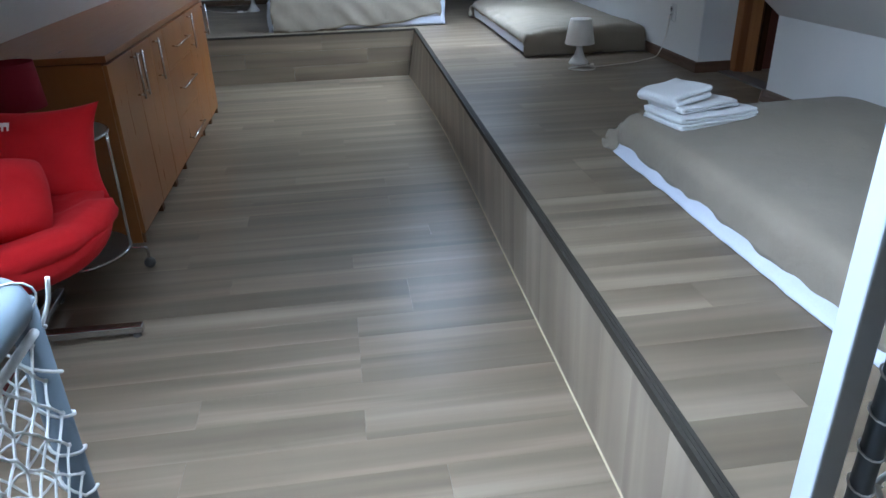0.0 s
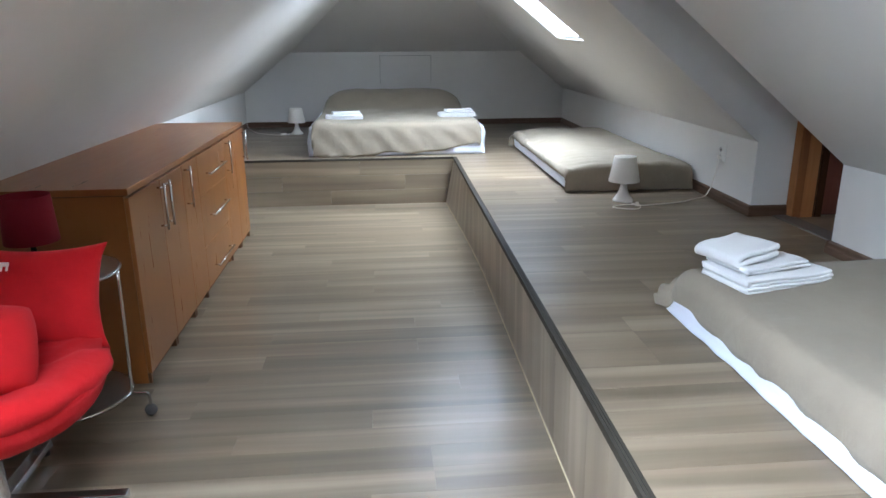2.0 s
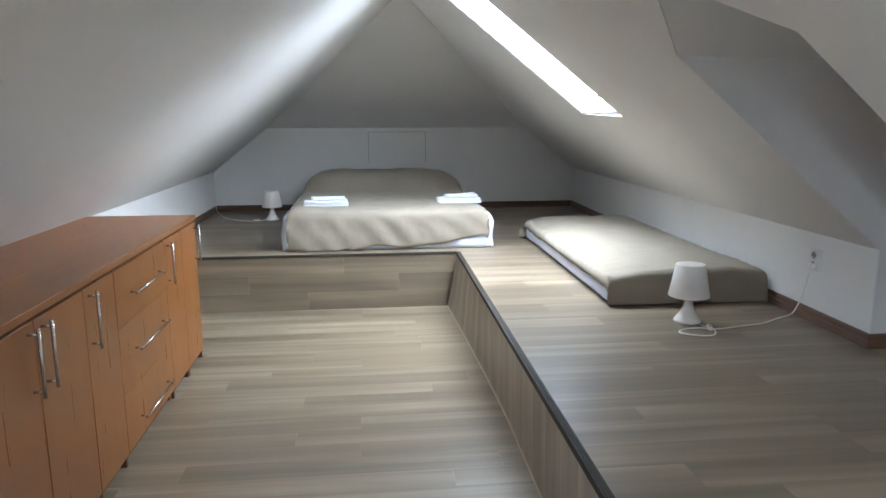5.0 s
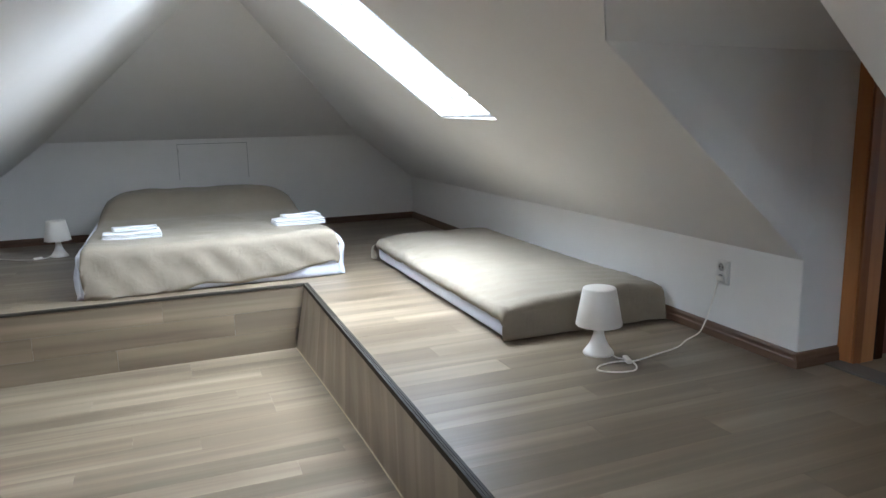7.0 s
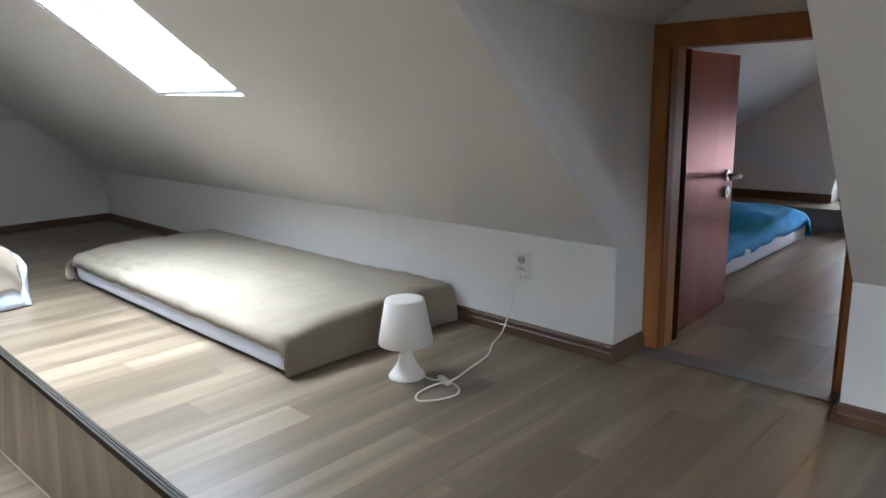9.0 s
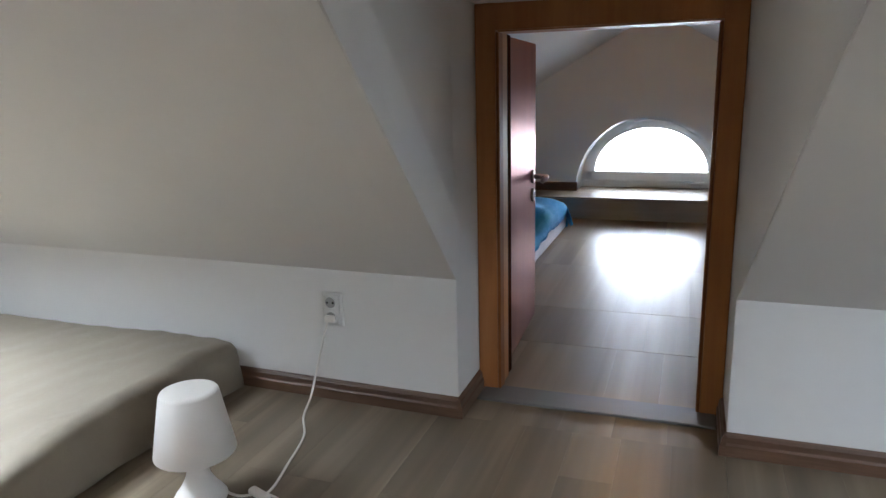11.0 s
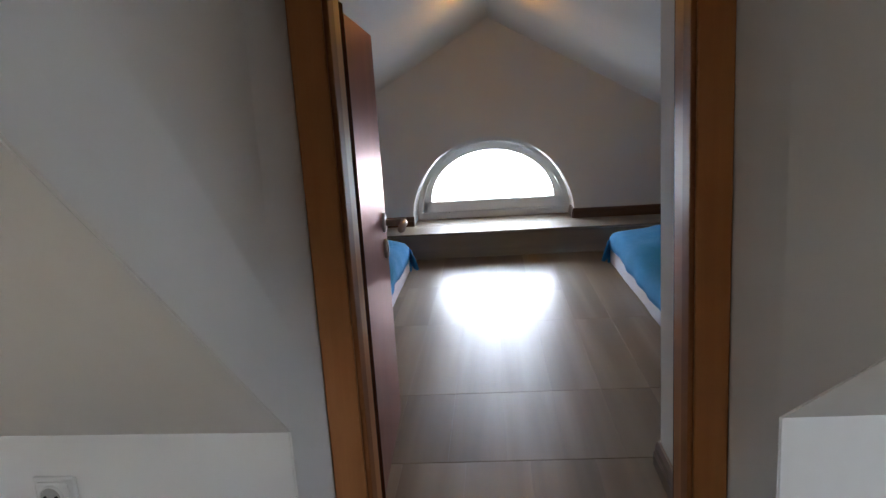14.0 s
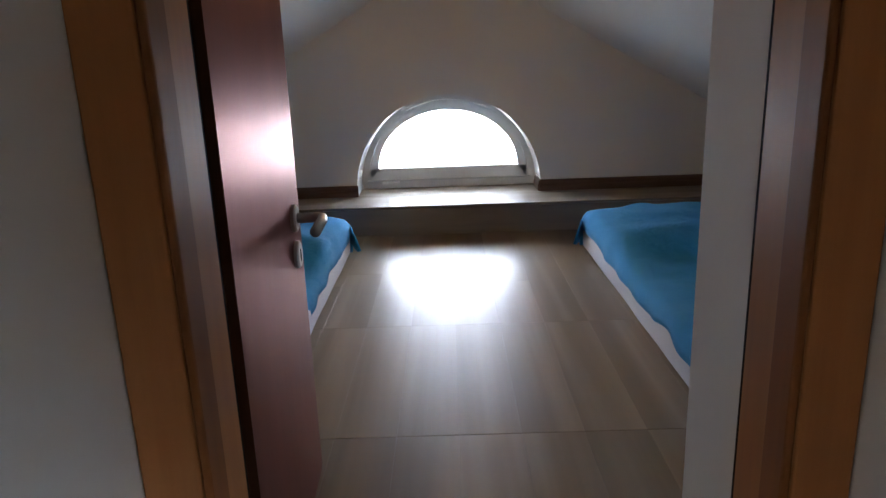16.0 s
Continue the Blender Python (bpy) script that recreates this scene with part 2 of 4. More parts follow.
def prism(bm, pts, offset):
    """A solid from a polygon and an offset vector."""
    off = Vector(offset)
    a = [bm.verts.new(p) for p in pts]
    b = [bm.verts.new(Vector(p) + off) for p in pts]
    bm.faces.new(a)
    bm.faces.new(list(reversed(b)))
    for i in range(len(a)):
        j = (i + 1) % len(a)
        bm.faces.new((a[i], b[i], b[j], a[j]))


def lathe(bm, profile, seg=32, centre=(0, 0), close=False):
    rings = []
    for r, z in profile:
        if r < 1e-5:
            rings.append([bm.verts.new((centre[0], centre[1], z))])
        else:
            rings.append([bm.verts.new((centre[0] + r * math.cos(2 * math.pi * i / seg), centre[1] + r * math.sin(2 * math.pi * i / seg), z)) for i in range(seg)])
    pairs = list(zip(rings, rings[1:])) + ([(rings[-1], rings[0])] if close else [])
    for a, b in pairs:
        for i in range(seg):
            j = (i + 1) % seg
            if len(a) == 1 and len(b) == 1:
                continue
            if len(a) == 1:
                bm.faces.new((a[0], b[i], b[j]))
            elif len(b) == 1:
                bm.faces.new((a[i], a[j], b[0]))
            else:
                bm.faces.new((a[i], a[j], b[j], b[i]))


def pipe(bm, pts, r, seg=10, cap=True):
    """A round tube along a line of points."""
    pts = [Vector(p) for p in pts]
    rings = []
    side = None
    for i, p in enumerate(pts):
        d = (pts[min(i + 1, len(pts) - 1)] - pts[max(i - 1, 0)]).normalized()
        if side is None:
            side = d.orthogonal().normalized()
        side = (side - d * side.dot(d)).normalized()
        up = d.cross(side)
        rings.append([bm.verts.new(p + (side * math.cos(2 * math.pi * k / seg) + up * math.sin(2 * math.pi * k / seg)) * r) for k in range(seg)])
    for a, b in zip(rings, rings[1:]):
        for k in range(seg):
            j = (k + 1) % seg
            bm.faces.new((a[k], a[j], b[j], b[k]))
    if cap:
        bm.faces.new(list(reversed(rings[0])))
        bm.faces.new(rings[-1])


def smooth_line(pts, steps=6):
    """Catmull-Rom through the points."""
    p = [Vector(q) for q in pts]
    p = [p[0] * 2 - p[1]] + p + [p[-1] * 2 - p[-2]]
    out = []
    for i in range(1, len(p) - 2):
        for k in range(steps):
            t = k / steps
            out.append(0.5 * (2 * p[i] + (p[i + 1] - p[i - 1]) * t + (2 * p[i - 1] - 5 * p[i] + 4 * p[i + 1] - p[i + 2]) * t * t
                              + (3 * p[i] - p[i - 1] - 3 * p[i + 1] + p[i + 2]) * t ** 3))
    out.append(p[-2])
    return out


# ---- the shell of the attic ----
T = 0.14
bm = bmesh.new()
box(bm, XL - 0.2, 0.9, NEAR - 0.2, Y_BACK + 0.1, -0.2, -0.006)
floor = structure("floor", bm, JOINT, "greige oak laminate floor in the sunken part", "floor")

bm = bmesh.new()
prism(bm, [(edge_x(NEAR) + 0.02, NEAR - 0.2, -0.1), (2.45, NEAR - 0.2, -0.1), (2.45, FAR + 0.1, -0.1), (XL - 0.1, FAR + 0.1, -0.1), (XL - 0.1, Y_BACK + 0.02, -0.1), (edge_x(Y_BACK) + 0.02, Y_BACK + 0.02, -0.1)], (0, 0, P + 0.094))
platform = structure("platform", bm, JOINT, "raised sleeping platform covered in greige oak laminate", "platform")

bm = bmesh.new()
prism(bm, [(XL, NEAR, -0.1), (XL, FAR, -0.1), (XL, FAR, ZL), (XL, NEAR, ZL)], (-T, 0, 0))
structure("wall_left", bm, WALL, "low white painted knee wall", "wall")

bm = bmesh.new()
prism(bm, [(xk(0), NEAR, 0), (xk(0), A0 - 0.003, 0), (xk(0), A0 - 0.003, ZR), (xk(0), NEAR, ZR)], (T, 0, 0))
structure("wall_right_near", bm, WALL, "low white painted knee wall", "wall")
bm = bmesh.new()
prism(bm, [(xk(A1), A1 + 0.003, 0), (xk(FAR), FAR, 0), (xk(FAR), FAR, ZR), (xk(A1), A1 + 0.003, ZR)], (T, 0, 0))
structure("wall_right_far", bm, WALL, "low white painted knee wall with a socket", "wall")

hl = Vector((XL + (HIP_Z - ZL) / SL, FAR, HIP_Z))
hr = Vector((xk(FAR) - (HIP_Z - ZR) / SR, FAR, HIP_Z))
y_apex = FAR - (ridge(6.8).z - HIP_Z) / HIP_S
apex = ridge(y_apex)
bm = bmesh.new()
prism(bm, [(XL, FAR, 0), (xk(FAR), FAR, 0), (xk(FAR), FAR, ZR), hr, hl, (XL, FAR, ZL)], (0, T, 0))
structure("wall_far", bm, WALL, "white painted end wall with a flush hatch", "wall")
bm = bmesh.new()
prism(bm, [(XL, NEAR, -0.1), (xk(0), NEAR, -0.1), (xk(0), NEAR, ZR), ridge(NEAR), (XL, NEAR, ZL)], (0, -T, 0))
structure("wall_near", bm, WALL, "white painted gable wall", "wall")

out_l = Vector((-SL, 0, 1)).normalized() * T
out_r = Vector((SR, 0, 1)).normalized() * T


def pl(x, y):
    return (x, y, zl(x))


def pr(x, y):
    return (x, y, zr(x, y))


bm = bmesh.new()
prism(bm, [pl(XL, NLY1), (XL, FAR, ZL), hl, apex, ridge(3.94), ridge(NLY1)], out_l)
prism(bm, [pl(XL, NEAR), pl(XL, NLY0), ridge(NLY0), ridge(NEAR)], out_l)
prism(bm, [pl(XL, NLY0), pl(XL, NLY1), pl(NL0, NLY1), pl(NL0, NLY0)], out_l)
prism(bm, [pl(NL1, NLY0), pl(NL1, NLY1), ridge(NLY1), ridge(NLY0)], out_l)
structure("ceiling_left", bm, ROOF, "white painted sloping ceiling", "ceiling")

ax = xk(0) - (AZ - ZR) / SR
HY0, HY1 = SKY_Y0 - 0.02, SKY_Y1 + 0.02
A0T, A1T = 3.157, 3.848       # where the alcove cuts the slope
APY, APZ = 3.515, 1.733       # where its little gable roof dies into the slope
APX = xk(0) - (APZ - ZR) / SR
bm = bmesh.new()
prism(bm, [pr(xk(0), NEAR), pr(xk(0), A0 - 0.003), (ax, A0T - 0.003, AZ), ridge(A0T), ridge(NEAR)], out_r)
prism(bm, [(ax, A0T - 0.003, AZ), (APX, APY, APZ), ridge(APY), ridge(A0T)], out_r)
prism(bm, [(APX, APY, APZ), (ax, A1T + 0.003, AZ), ridge(A1T), ridge(APY)], out_r)
prism(bm, [pr(xk(A1), A1 + 0.003), pr(xk(HY0), HY0), ridge(HY0), ridge(A1T), (ax, A1T + 0.003, AZ)], out_r)
prism(bm, [pr(xk(HY0), HY0), pr(xk(HY1), HY1), pr(SKY_X0 + 0.015, HY1), pr(SKY_X0 + 0.015, HY0)], out_r)
prism(bm, [pr(SKY_X1 - 0.015, HY0), pr(SKY_X1 - 0.015, HY1), ridge(HY1), ridge(HY0)], out_r)
prism(bm, [pr(xk(HY1), HY1), pr(xk(FAR), FAR), hr, apex, ridge(HY1)], out_r)
structure("ceiling_right", bm, ROOF, "white painted sloping ceiling with a roof window", "ceiling")

bm = bmesh.new()
prism(bm, [hl, hr, apex], Vector((0, HIP_S, 1)).normalized() * T)
structure("ceiling_hip", bm, ROOF, "white painted hipped end of the ceiling", "ceiling")

# door alcove
for nm, ya, yt, s_ in (("alcove_side_far", A1, A1T, 1), ("alcove_side_near", A0, A0T, -1)):
    bm = bmesh.new()
    xw = xk(0) + 0.002
    prism(bm, [(xw, ya, 0.2), (DX + 0.16, ya, 0.2), (DX + 0.16, ya, AZ), (xw, ya, AZ)], (0, s_ * 0.1, 0))
    prism(bm, [(xw, ya, ZR), (xw, ya, AZ), (ax + 0.003, yt, AZ)], (0, s_ * 0.1, 0))
    structure(nm, bm, WALL, "white painted alcove cheek", "wall")
AM = (A0 + A1) / 2
bm = bmesh.new()
for ye, yt, s_ in ((A1, A1T, 1), (A0, A0T, -1)):
    prism(bm, [(ax + 0.004, yt, AZ), (DX + 0.16, ye, AZ), (DX + 0.16, ye + s_ * 0.1, AZ), (ax + 0.10, yt + s_ * 0.06, AZ)], (0, 0, 0.05))
    prism(bm, [(ax + 0.004, yt, AZ), (DX + 0.16, ye, AZ), (DX + 0.16, AM, APZ), (APX + 0.004, APY, APZ)], (0, 0, 0.07))
structure("alcove_ceiling", bm, ROOF, "little white gabled ceiling over the door", "ceiling")
bm = bmesh.new()
prism(bm, [(DX - 0.004, A0 + 0.001, AZ - 0.002), (DX - 0.004, A1 - 0.001, AZ - 0.002), (DX - 0.004, AM, APZ - 0.001)], (0.12, 0, 0))
structure("wall_over_door", bm, WALL, "small white triangle of wall above the door frame", "wall")


def skylight(name, sign, x0, x1, y0, y1, zf):
    """A roof window: lining, frame and pane in the slope."""
    nrm = Vector((sign * (SR if sign > 0 else SL), 0, 1)).normalized()
    o = thing(name, Matrix.Identity(4), "white framed roof window, bright with daylight", "window")
    o["kind"] = "structure"
    a, b = Vector((x0, 0, zf(x0))), Vector((x1, 0, zf(x1)))
    d = (b - a).normalized()

    def slab(nm, u0, u1, v0, v1, h0, h1, mat):
        bm = bmesh.new()
        p = [a + d * u0 + Vector((0, v0, 0)) + nrm * h0, a + d * u1 + Vector((0, v0, 0)) + nrm * h0, a + d * u1 + Vector((0, v1, 0)) + nrm * h0, a + d * u0 + Vector((0, v1, 0)) + nrm * h0]
        prism(bm, p, nrm * (h1 - h0))
        return part(nm, bm, mat, o)
    L = (b - a).length
    for u0, u1, v0, v1 in ((-0.04, 0.0, y0 - 0.04, y1 + 0.04), (L, L + 0.04, y0 - 0.04, y1 + 0.04), (0, L, y0 - 0.04, y0), (0, L, y1, y1 + 0.04)):
        slab("lining", u0, u1, v0, v1, 0.012, 0.20, UPVC)
    for u0, u1, v0, v1 in ((0, 0.022, y0, y1), (L - 0.022, L, y0, y1), (0.022, L - 0.022, y0, y0 + 0.02), (0.022, L - 0.022, y1 - 0.02, y1)):
        slab("sash", u0, u1, v0, v1, 0.13, 0.19, UPVC)
    p = slab("pane", 0.022, L - 0.022, y0 + 0.02, y1 - 0.02, 0.155, 0.161, GLASS)
    p.visible_shadow = False
    return o


skylight("window_1", 1, SKY_X0, SKY_X1, SKY_Y0, SKY_Y1, lambda x: zr(x, 5.5))
# unseen roof window, added to carry the daylight near the stair
skylight("assumed_window_2", -1, NL0 + 0.016, NL1 - 0.016, NLY0 + 0.02, NLY1 - 0.02, zl)

# ---- the second room ----
R2X0, R2X1, R2Y0, R2Y1, R2S, R2Z, R2C = 2.70, 5.415, 1.85, 5.39, 0.57, 1.757, 3.61
LEDGE_X, LEDGE_Z = 5.115, 0.54


def z2(y):
    return R2Z - R2S * abs(y - R2C)


bm = bmesh.new()
box(bm, DX + 0.012, R2X1 + 0.4, R2Y0 - 0.1, R2Y1 + 0.1, 0.1, P - 0.006)
floor2 = structure("floor_small_room", bm, JOINT_PALE, "greige oak laminate floor of the small room", "floor")
bm = bmesh.new()
box(bm, R2X0, R2X1, R2Y0 - T, R2Y0, 0.2, z2(R2Y0))
structure("wall_small_room_near", bm, WALL, "low white wall", "wall")
bm = bmesh.new()
box(bm, R2X0, R2X1, R2Y1, R2Y1 + T, 0.2, z2(R2Y1))
structure("wall_small_room_far", bm, WALL, "low white wall", "wall")
bm = bmesh.new()
for s_, ye in ((-1, R2Y0 - T), (1, R2Y1 + T)):
    prism(bm, [(DX + 0.2, ye, z2(ye)), (R2X1 + 0.3, ye, z2(ye)), (R2X1 + 0.3, R2C, R2Z), (DX + 0.2, R2C, R2Z)], (0, s_ * 0.05, 0.12))
structure("ceiling_small_room", bm, ROOF, "white painted sloping ceilings meeting at a ridge", "ceiling")
# wall between the rooms, round the door passage
bm = bmesh.new()
D0, D1, DZ = 3.255, 4.04, 1.50
x0, x1 = DX + 0.125, R2X0
prism(bm, [(x0, R2Y0 - T, 0.2), (x0, D0, 0.2), (x0, D0, z2(D0)), (x0, R2Y0 - T, z2(R2Y0 - T))], (x1 - x0, 0, 0))
prism(bm, [(x0, D1, 0.2), (x0, R2Y1 + T, 0.2), (x0, R2Y1 + T, z2(R2Y1 + T)), (x0, D1, z2(D1))], (x1 - x0, 0, 0))
prism(bm, [(x0, D0, DZ), (x0, D1, DZ), (x0, D1, z2(D1)), (x0, R2C, R2Z), (x0, D0, z2(D0))], (x1 - x0, 0, 0))
structure("wall_between", bm, WALL, "white wall between the attic and the small room", "wall")
# gable with the half-round opening
WC, WR, WZ = 3.629, 0.497, 0.57
bm = bmesh.new()
arc = [(WC + WR * math.cos(math.pi * i / 32), WZ + WR * math.sin(math.pi * i / 32)) for i in range(33)]
top = [(y, z2(y)) for y in (R2Y1 + T, 4.8, 4.2, R2C, 3.0, 2.4, R2Y0 - T)]
depth = 0.36
left = [(R2Y1 + T, 0.2), *top[:4], *reversed(arc[:17]), (WC + WR, 0.2)]
right = [(WC - WR, 0.2), *reversed(arc[16:]), *top[3:], (R2Y0 - T, 0.2)]
for poly in (left, right):
    prism(bm, [(R2X1, y, z) for y, z in poly], (depth, 0, 0))
structure("wall_gable", bm, WALL, "white gable wall with a half-round window opening", "wall")
bm = bmesh.new()
box(bm, R2X1, R2X1 + depth, WC - WR, WC + WR, 0.2, LEDGE_Z - 0.002)
structure("window_sill_base", bm, WALL, "masonry under the half-round window", "wall")

# ledge
ledge = tagged(part("ledge", boxed(LEDGE_X + 0.012, R2X1 - 0.002, R2Y0, R2Y1, P, LEDGE_Z - 0.014), JOINT), "greige laminate ledge below the half-round window", "ledge", kind="structure")
part("front_board", boxed(LEDGE_X, LEDGE_X + 0.012, R2Y0, R2Y1, P, LEDGE_Z - 0.0145, bevel=0.001), BOARD_Y, ledge)
part("top_board", boxed(LEDGE_X - 0.006, R2X1 - 0.001, R2Y0, R2Y1, LEDGE_Z - 0.012, LEDGE_Z, bevel=0.002), BOARD_Y, ledge)
part("sill_board", boxed(R2X1 - 0.001, R2X1 + 0.215, WC - WR + 0.002, WC + WR - 0.002, LEDGE_Z - 0.012, LEDGE_Z), BOARD_Y, ledge)

# half-round window
win = thing("window_3", pose(R2X1 + 0.20, WC, LEDGE_Z), "half-round white plastic window, bright with daylight", "window")
win["kind"] = "structure"


def half_ring(ro, ri, zo, x0, x1, bar):
    bm = bmesh.new()
    n_ = 40
    for i in range(n_):
        a0, a1 = math.pi * i / n_, math.pi * (i + 1) / n_
        q = [(ro * math.cos(a0), zo + ro * math.sin(a0)), (ro * math.cos(a1), zo + ro * math.sin(a1)), (ri * math.cos(a1), zo + bar + max(ri * math.sin(a1), 0) * (1 if bar == 0 else (ro - (ro - ri) - bar) / ri)), (ri * math.cos(a0), zo + bar + max(ri * math.sin(a0), 0) * (1 if bar == 0 else (ro - (ro - ri) - bar) / ri))]
        prism(bm, [(x0, y, z) for y, z in q], (x1 - x0, 0, 0))
    bmesh.ops.remove_doubles(bm, verts=bm.verts, dist=0.0002)
    return bm


part("window_frame", half_ring(WR - 0.004, WR - 0.045, 0.028, 0.02, 0.09, 0.025), UPVC, win)
part("sash", half_ring(WR - 0.046, WR - 0.102, 0.040, 0.0, 0.075, 0.072), UPVC, win)
part("bottom_rail", boxed(0.02, 0.09, -WR + 0.006, WR - 0.006, 0.0, 0.046, bevel=0.004), UPVC, win)
part("bottom_rail", boxed(0.0, 0.075, -WR + 0.05, WR - 0.05, 0.048, 0.118, bevel=0.004), UPVC, win)
for yy in (-0.33, 0.33):
    part("hinge_cover", boxed(-0.012, 0.02, yy - 0.05, yy + 0.05, 0.030, 0.048, bevel=0.004), UPVC, win, "white hinge cover")
bm = bmesh.new()
prism(bm, [(0.035, (WR - 0.09) * math.cos(math.pi * i / 32), 0.108 + (WR - 0.155) * math.sin(math.pi * i / 32)) for i in range(33)], (0.006, 0, 0))
pane = part("pane", bm, GLASS, win)
pane.visible_shadow = False

m_sky, n_, l_, b_ = material("overcast_distance")
b_.inputs["Base Color"].default_value = (0.7, 0.72, 0.75, 1)
b_.inputs["Emission Color"].default_value = (0.93, 0.97, 1.0, 1)
b_.inputs["Emission Strength"].default_value = 3.0
bm = bmesh.new()
prism(bm, [(9.0, -2.0, -3.0), (9.0, 9.0, -3.0), (9.0, 9.0, 4.0), (9.0, -2.0, 4.0)], (0.05, 0, 0))
structure("backdrop", bm, m_sky, "plain pale overcast distance outside the window", "backdrop")

# ---- skirting, risers and edge strips ----


def skirting(pts, z0, name="baseboard", side=1):
    """A run of skirting along a line; it stands to the given side of it."""
    bm = bmesh.new()
    for a, b in zip(pts, pts[1:]):
        a, b = Vector((*a, z0)), Vector((*b, z0))
        d = (b - a).normalized()
        nn = Vector((-d.y, d.x, 0)) * side
        prof = [(0, 0), (0.016, 0), (0.016, 0.03), (0.012, 0.036), (0.011, 0.05), (0.006, 0.058), (0, 0.06)]
        prism(bm, [a + nn * (u + 0.0005) + Vector((0, 0, v)) - d * 0.006 for u, v in prof], (b - a) + d * 0.012)
    return structure(name, bm, SKIRT, "dark brown moulded skirting board", "skirting")


skirting([(xk(A1), A1), (xk(FAR), FAR)], P, side=1)
skirting([(DX - 0.002, A1), (xk(A1) - 0.01, A1)], P, side=1)
skirting([(XL, FAR), (xk(FAR), FAR)], P, side=-1)
skirting([(XL, Y_BACK + 0.03), (XL, FAR)], P, side=-1)
skirting([(xk(0), NEAR), (xk(0), A0)], P, side=1)
skirting([(xk(0) - 0.01, A0), (DX - 0.002, A0)], P, side=1)
skirting([(R2X1, R2Y0), (R2X1, WC - WR)], LEDGE_Z, side=1)
skirting([(R2X1, WC + WR), (R2X1, R2Y1)], LEDGE_Z, side=1)
skirting([(R2X1, WC - WR), (R2X1 + 0.17, WC - WR)], LEDGE_Z, side=1)
skirting([(DX + 0.13, D0), (R2X0, D0)], P, side=1)
skirting([(XL, NEAR), (XL, Y_BACK)], 0, side=-1)


def base_x(y):
    return edge_x(y) + 0.006 - 0.075 * (max(0.0, y - 4.3) / 1.9) ** 1.3


riser = structure("riser_side", boxed(0, 0.001, 0, 0.001, -0.05, -0.049), JOINT, "greige laminate riser of the platform with vertical grain", "riser")
yy = NEAR
while yy < Y_BACK - 0.01:
    w = min(0.193, Y_BACK - yy)
    bm = bmesh.new()
    a, b = yy + 0.0003, yy + w - 0.0003
    prism(bm, [(base_x(a), a, 0.0), (base_x(b), b, 0.0), (edge_x(b), b, P - 0.012), (edge_x(a), a, P - 0.012)], (0.012, 0, 0))
    part("riser_board", bm, BOARD_UP, riser)
    yy += w
back = structure("riser_back", boxed(0, 0.001, 7, 7.001, -0.05, -0.049), JOINT, "greige laminate riser of the back platform with level boards", "riser")
for z0_, z1_, cuts in ((0.0, 0.125, (XL, -0.35, 0.72)), (0.125, 0.25, (XL, -0.75, 0.28, 0.72)), (0.25, P - 0.012, (XL, -0.1, 0.72))):
    for a, b in zip(cuts, cuts[1:]):
        b = min(b, edge_x(Y_BACK) - 0.001 if z0_ > 0.2 else base_x(Y_BACK) + (z0_ / P) * 0.068)
        part("riser_board", boxed(a + 0.0006, b - 0.0006, Y_BACK, Y_BACK + 0.012, z0_ + 0.0006, z1_ - 0.0006), BOARD, back)

bm = bmesh.new()
for a, b in ((0.0, 0.0085), (0.0105, 0.017), (0.019, 0.028)):
    prism(bm, [(edge_x(NEAR) - 0.006 + a, NEAR, P - 0.010), (edge_x(NEAR) - 0.006 + b, NEAR, P - 0.010), (edge_x(NEAR) - 0.006 + b, NEAR, P + 0.004), (edge_x(NEAR) - 0.006 + a, NEAR, P + 0.004)], (edge_x(Y_BACK) - edge_x(NEAR), Y_BACK - NEAR, 0))
prism(bm, [(edge_x(NEAR) - 0.005, NEAR, P - 0.020), (edge_x(NEAR) + 0.021, NEAR, P - 0.020), (edge_x(NEAR) + 0.021, NEAR, P + 0.0015), (edge_x(NEAR) - 0.005, NEAR, P + 0.0015)], (edge_x(Y_BACK) - edge_x(NEAR), Y_BACK - NEAR, 0))
structure("edge_strip_side", bm, NOSING, "dark ribbed metal edge strip along the platform", "edge strip")
bm = bmesh.new()
box(bm, XL, edge_x(Y_BACK) - 0.006, Y_BACK - 0.004, Y_BACK + 0.018, P - 0.014, P + 0.003, bevel=0.002)
structure("edge_strip_back", bm, NOSING, "thin dark metal edge strip along the back platform", "edge strip")
bm = bmesh.new()
cuts = [NEAR, 4.3, 4.8, 5.3, 5.75, Y_BACK]
for a, b in zip(cuts, cuts[1:]):
    prism(bm, [(base_x(a) - 0.004, a, 0), (base_x(a), a, 0), (base_x(a), a, 0.004)], (base_x(b) - base_x(a), b - a, 0))
structure("trim_bead", bm, BEAD, "pale beige bead at the foot of the platform", "trim")

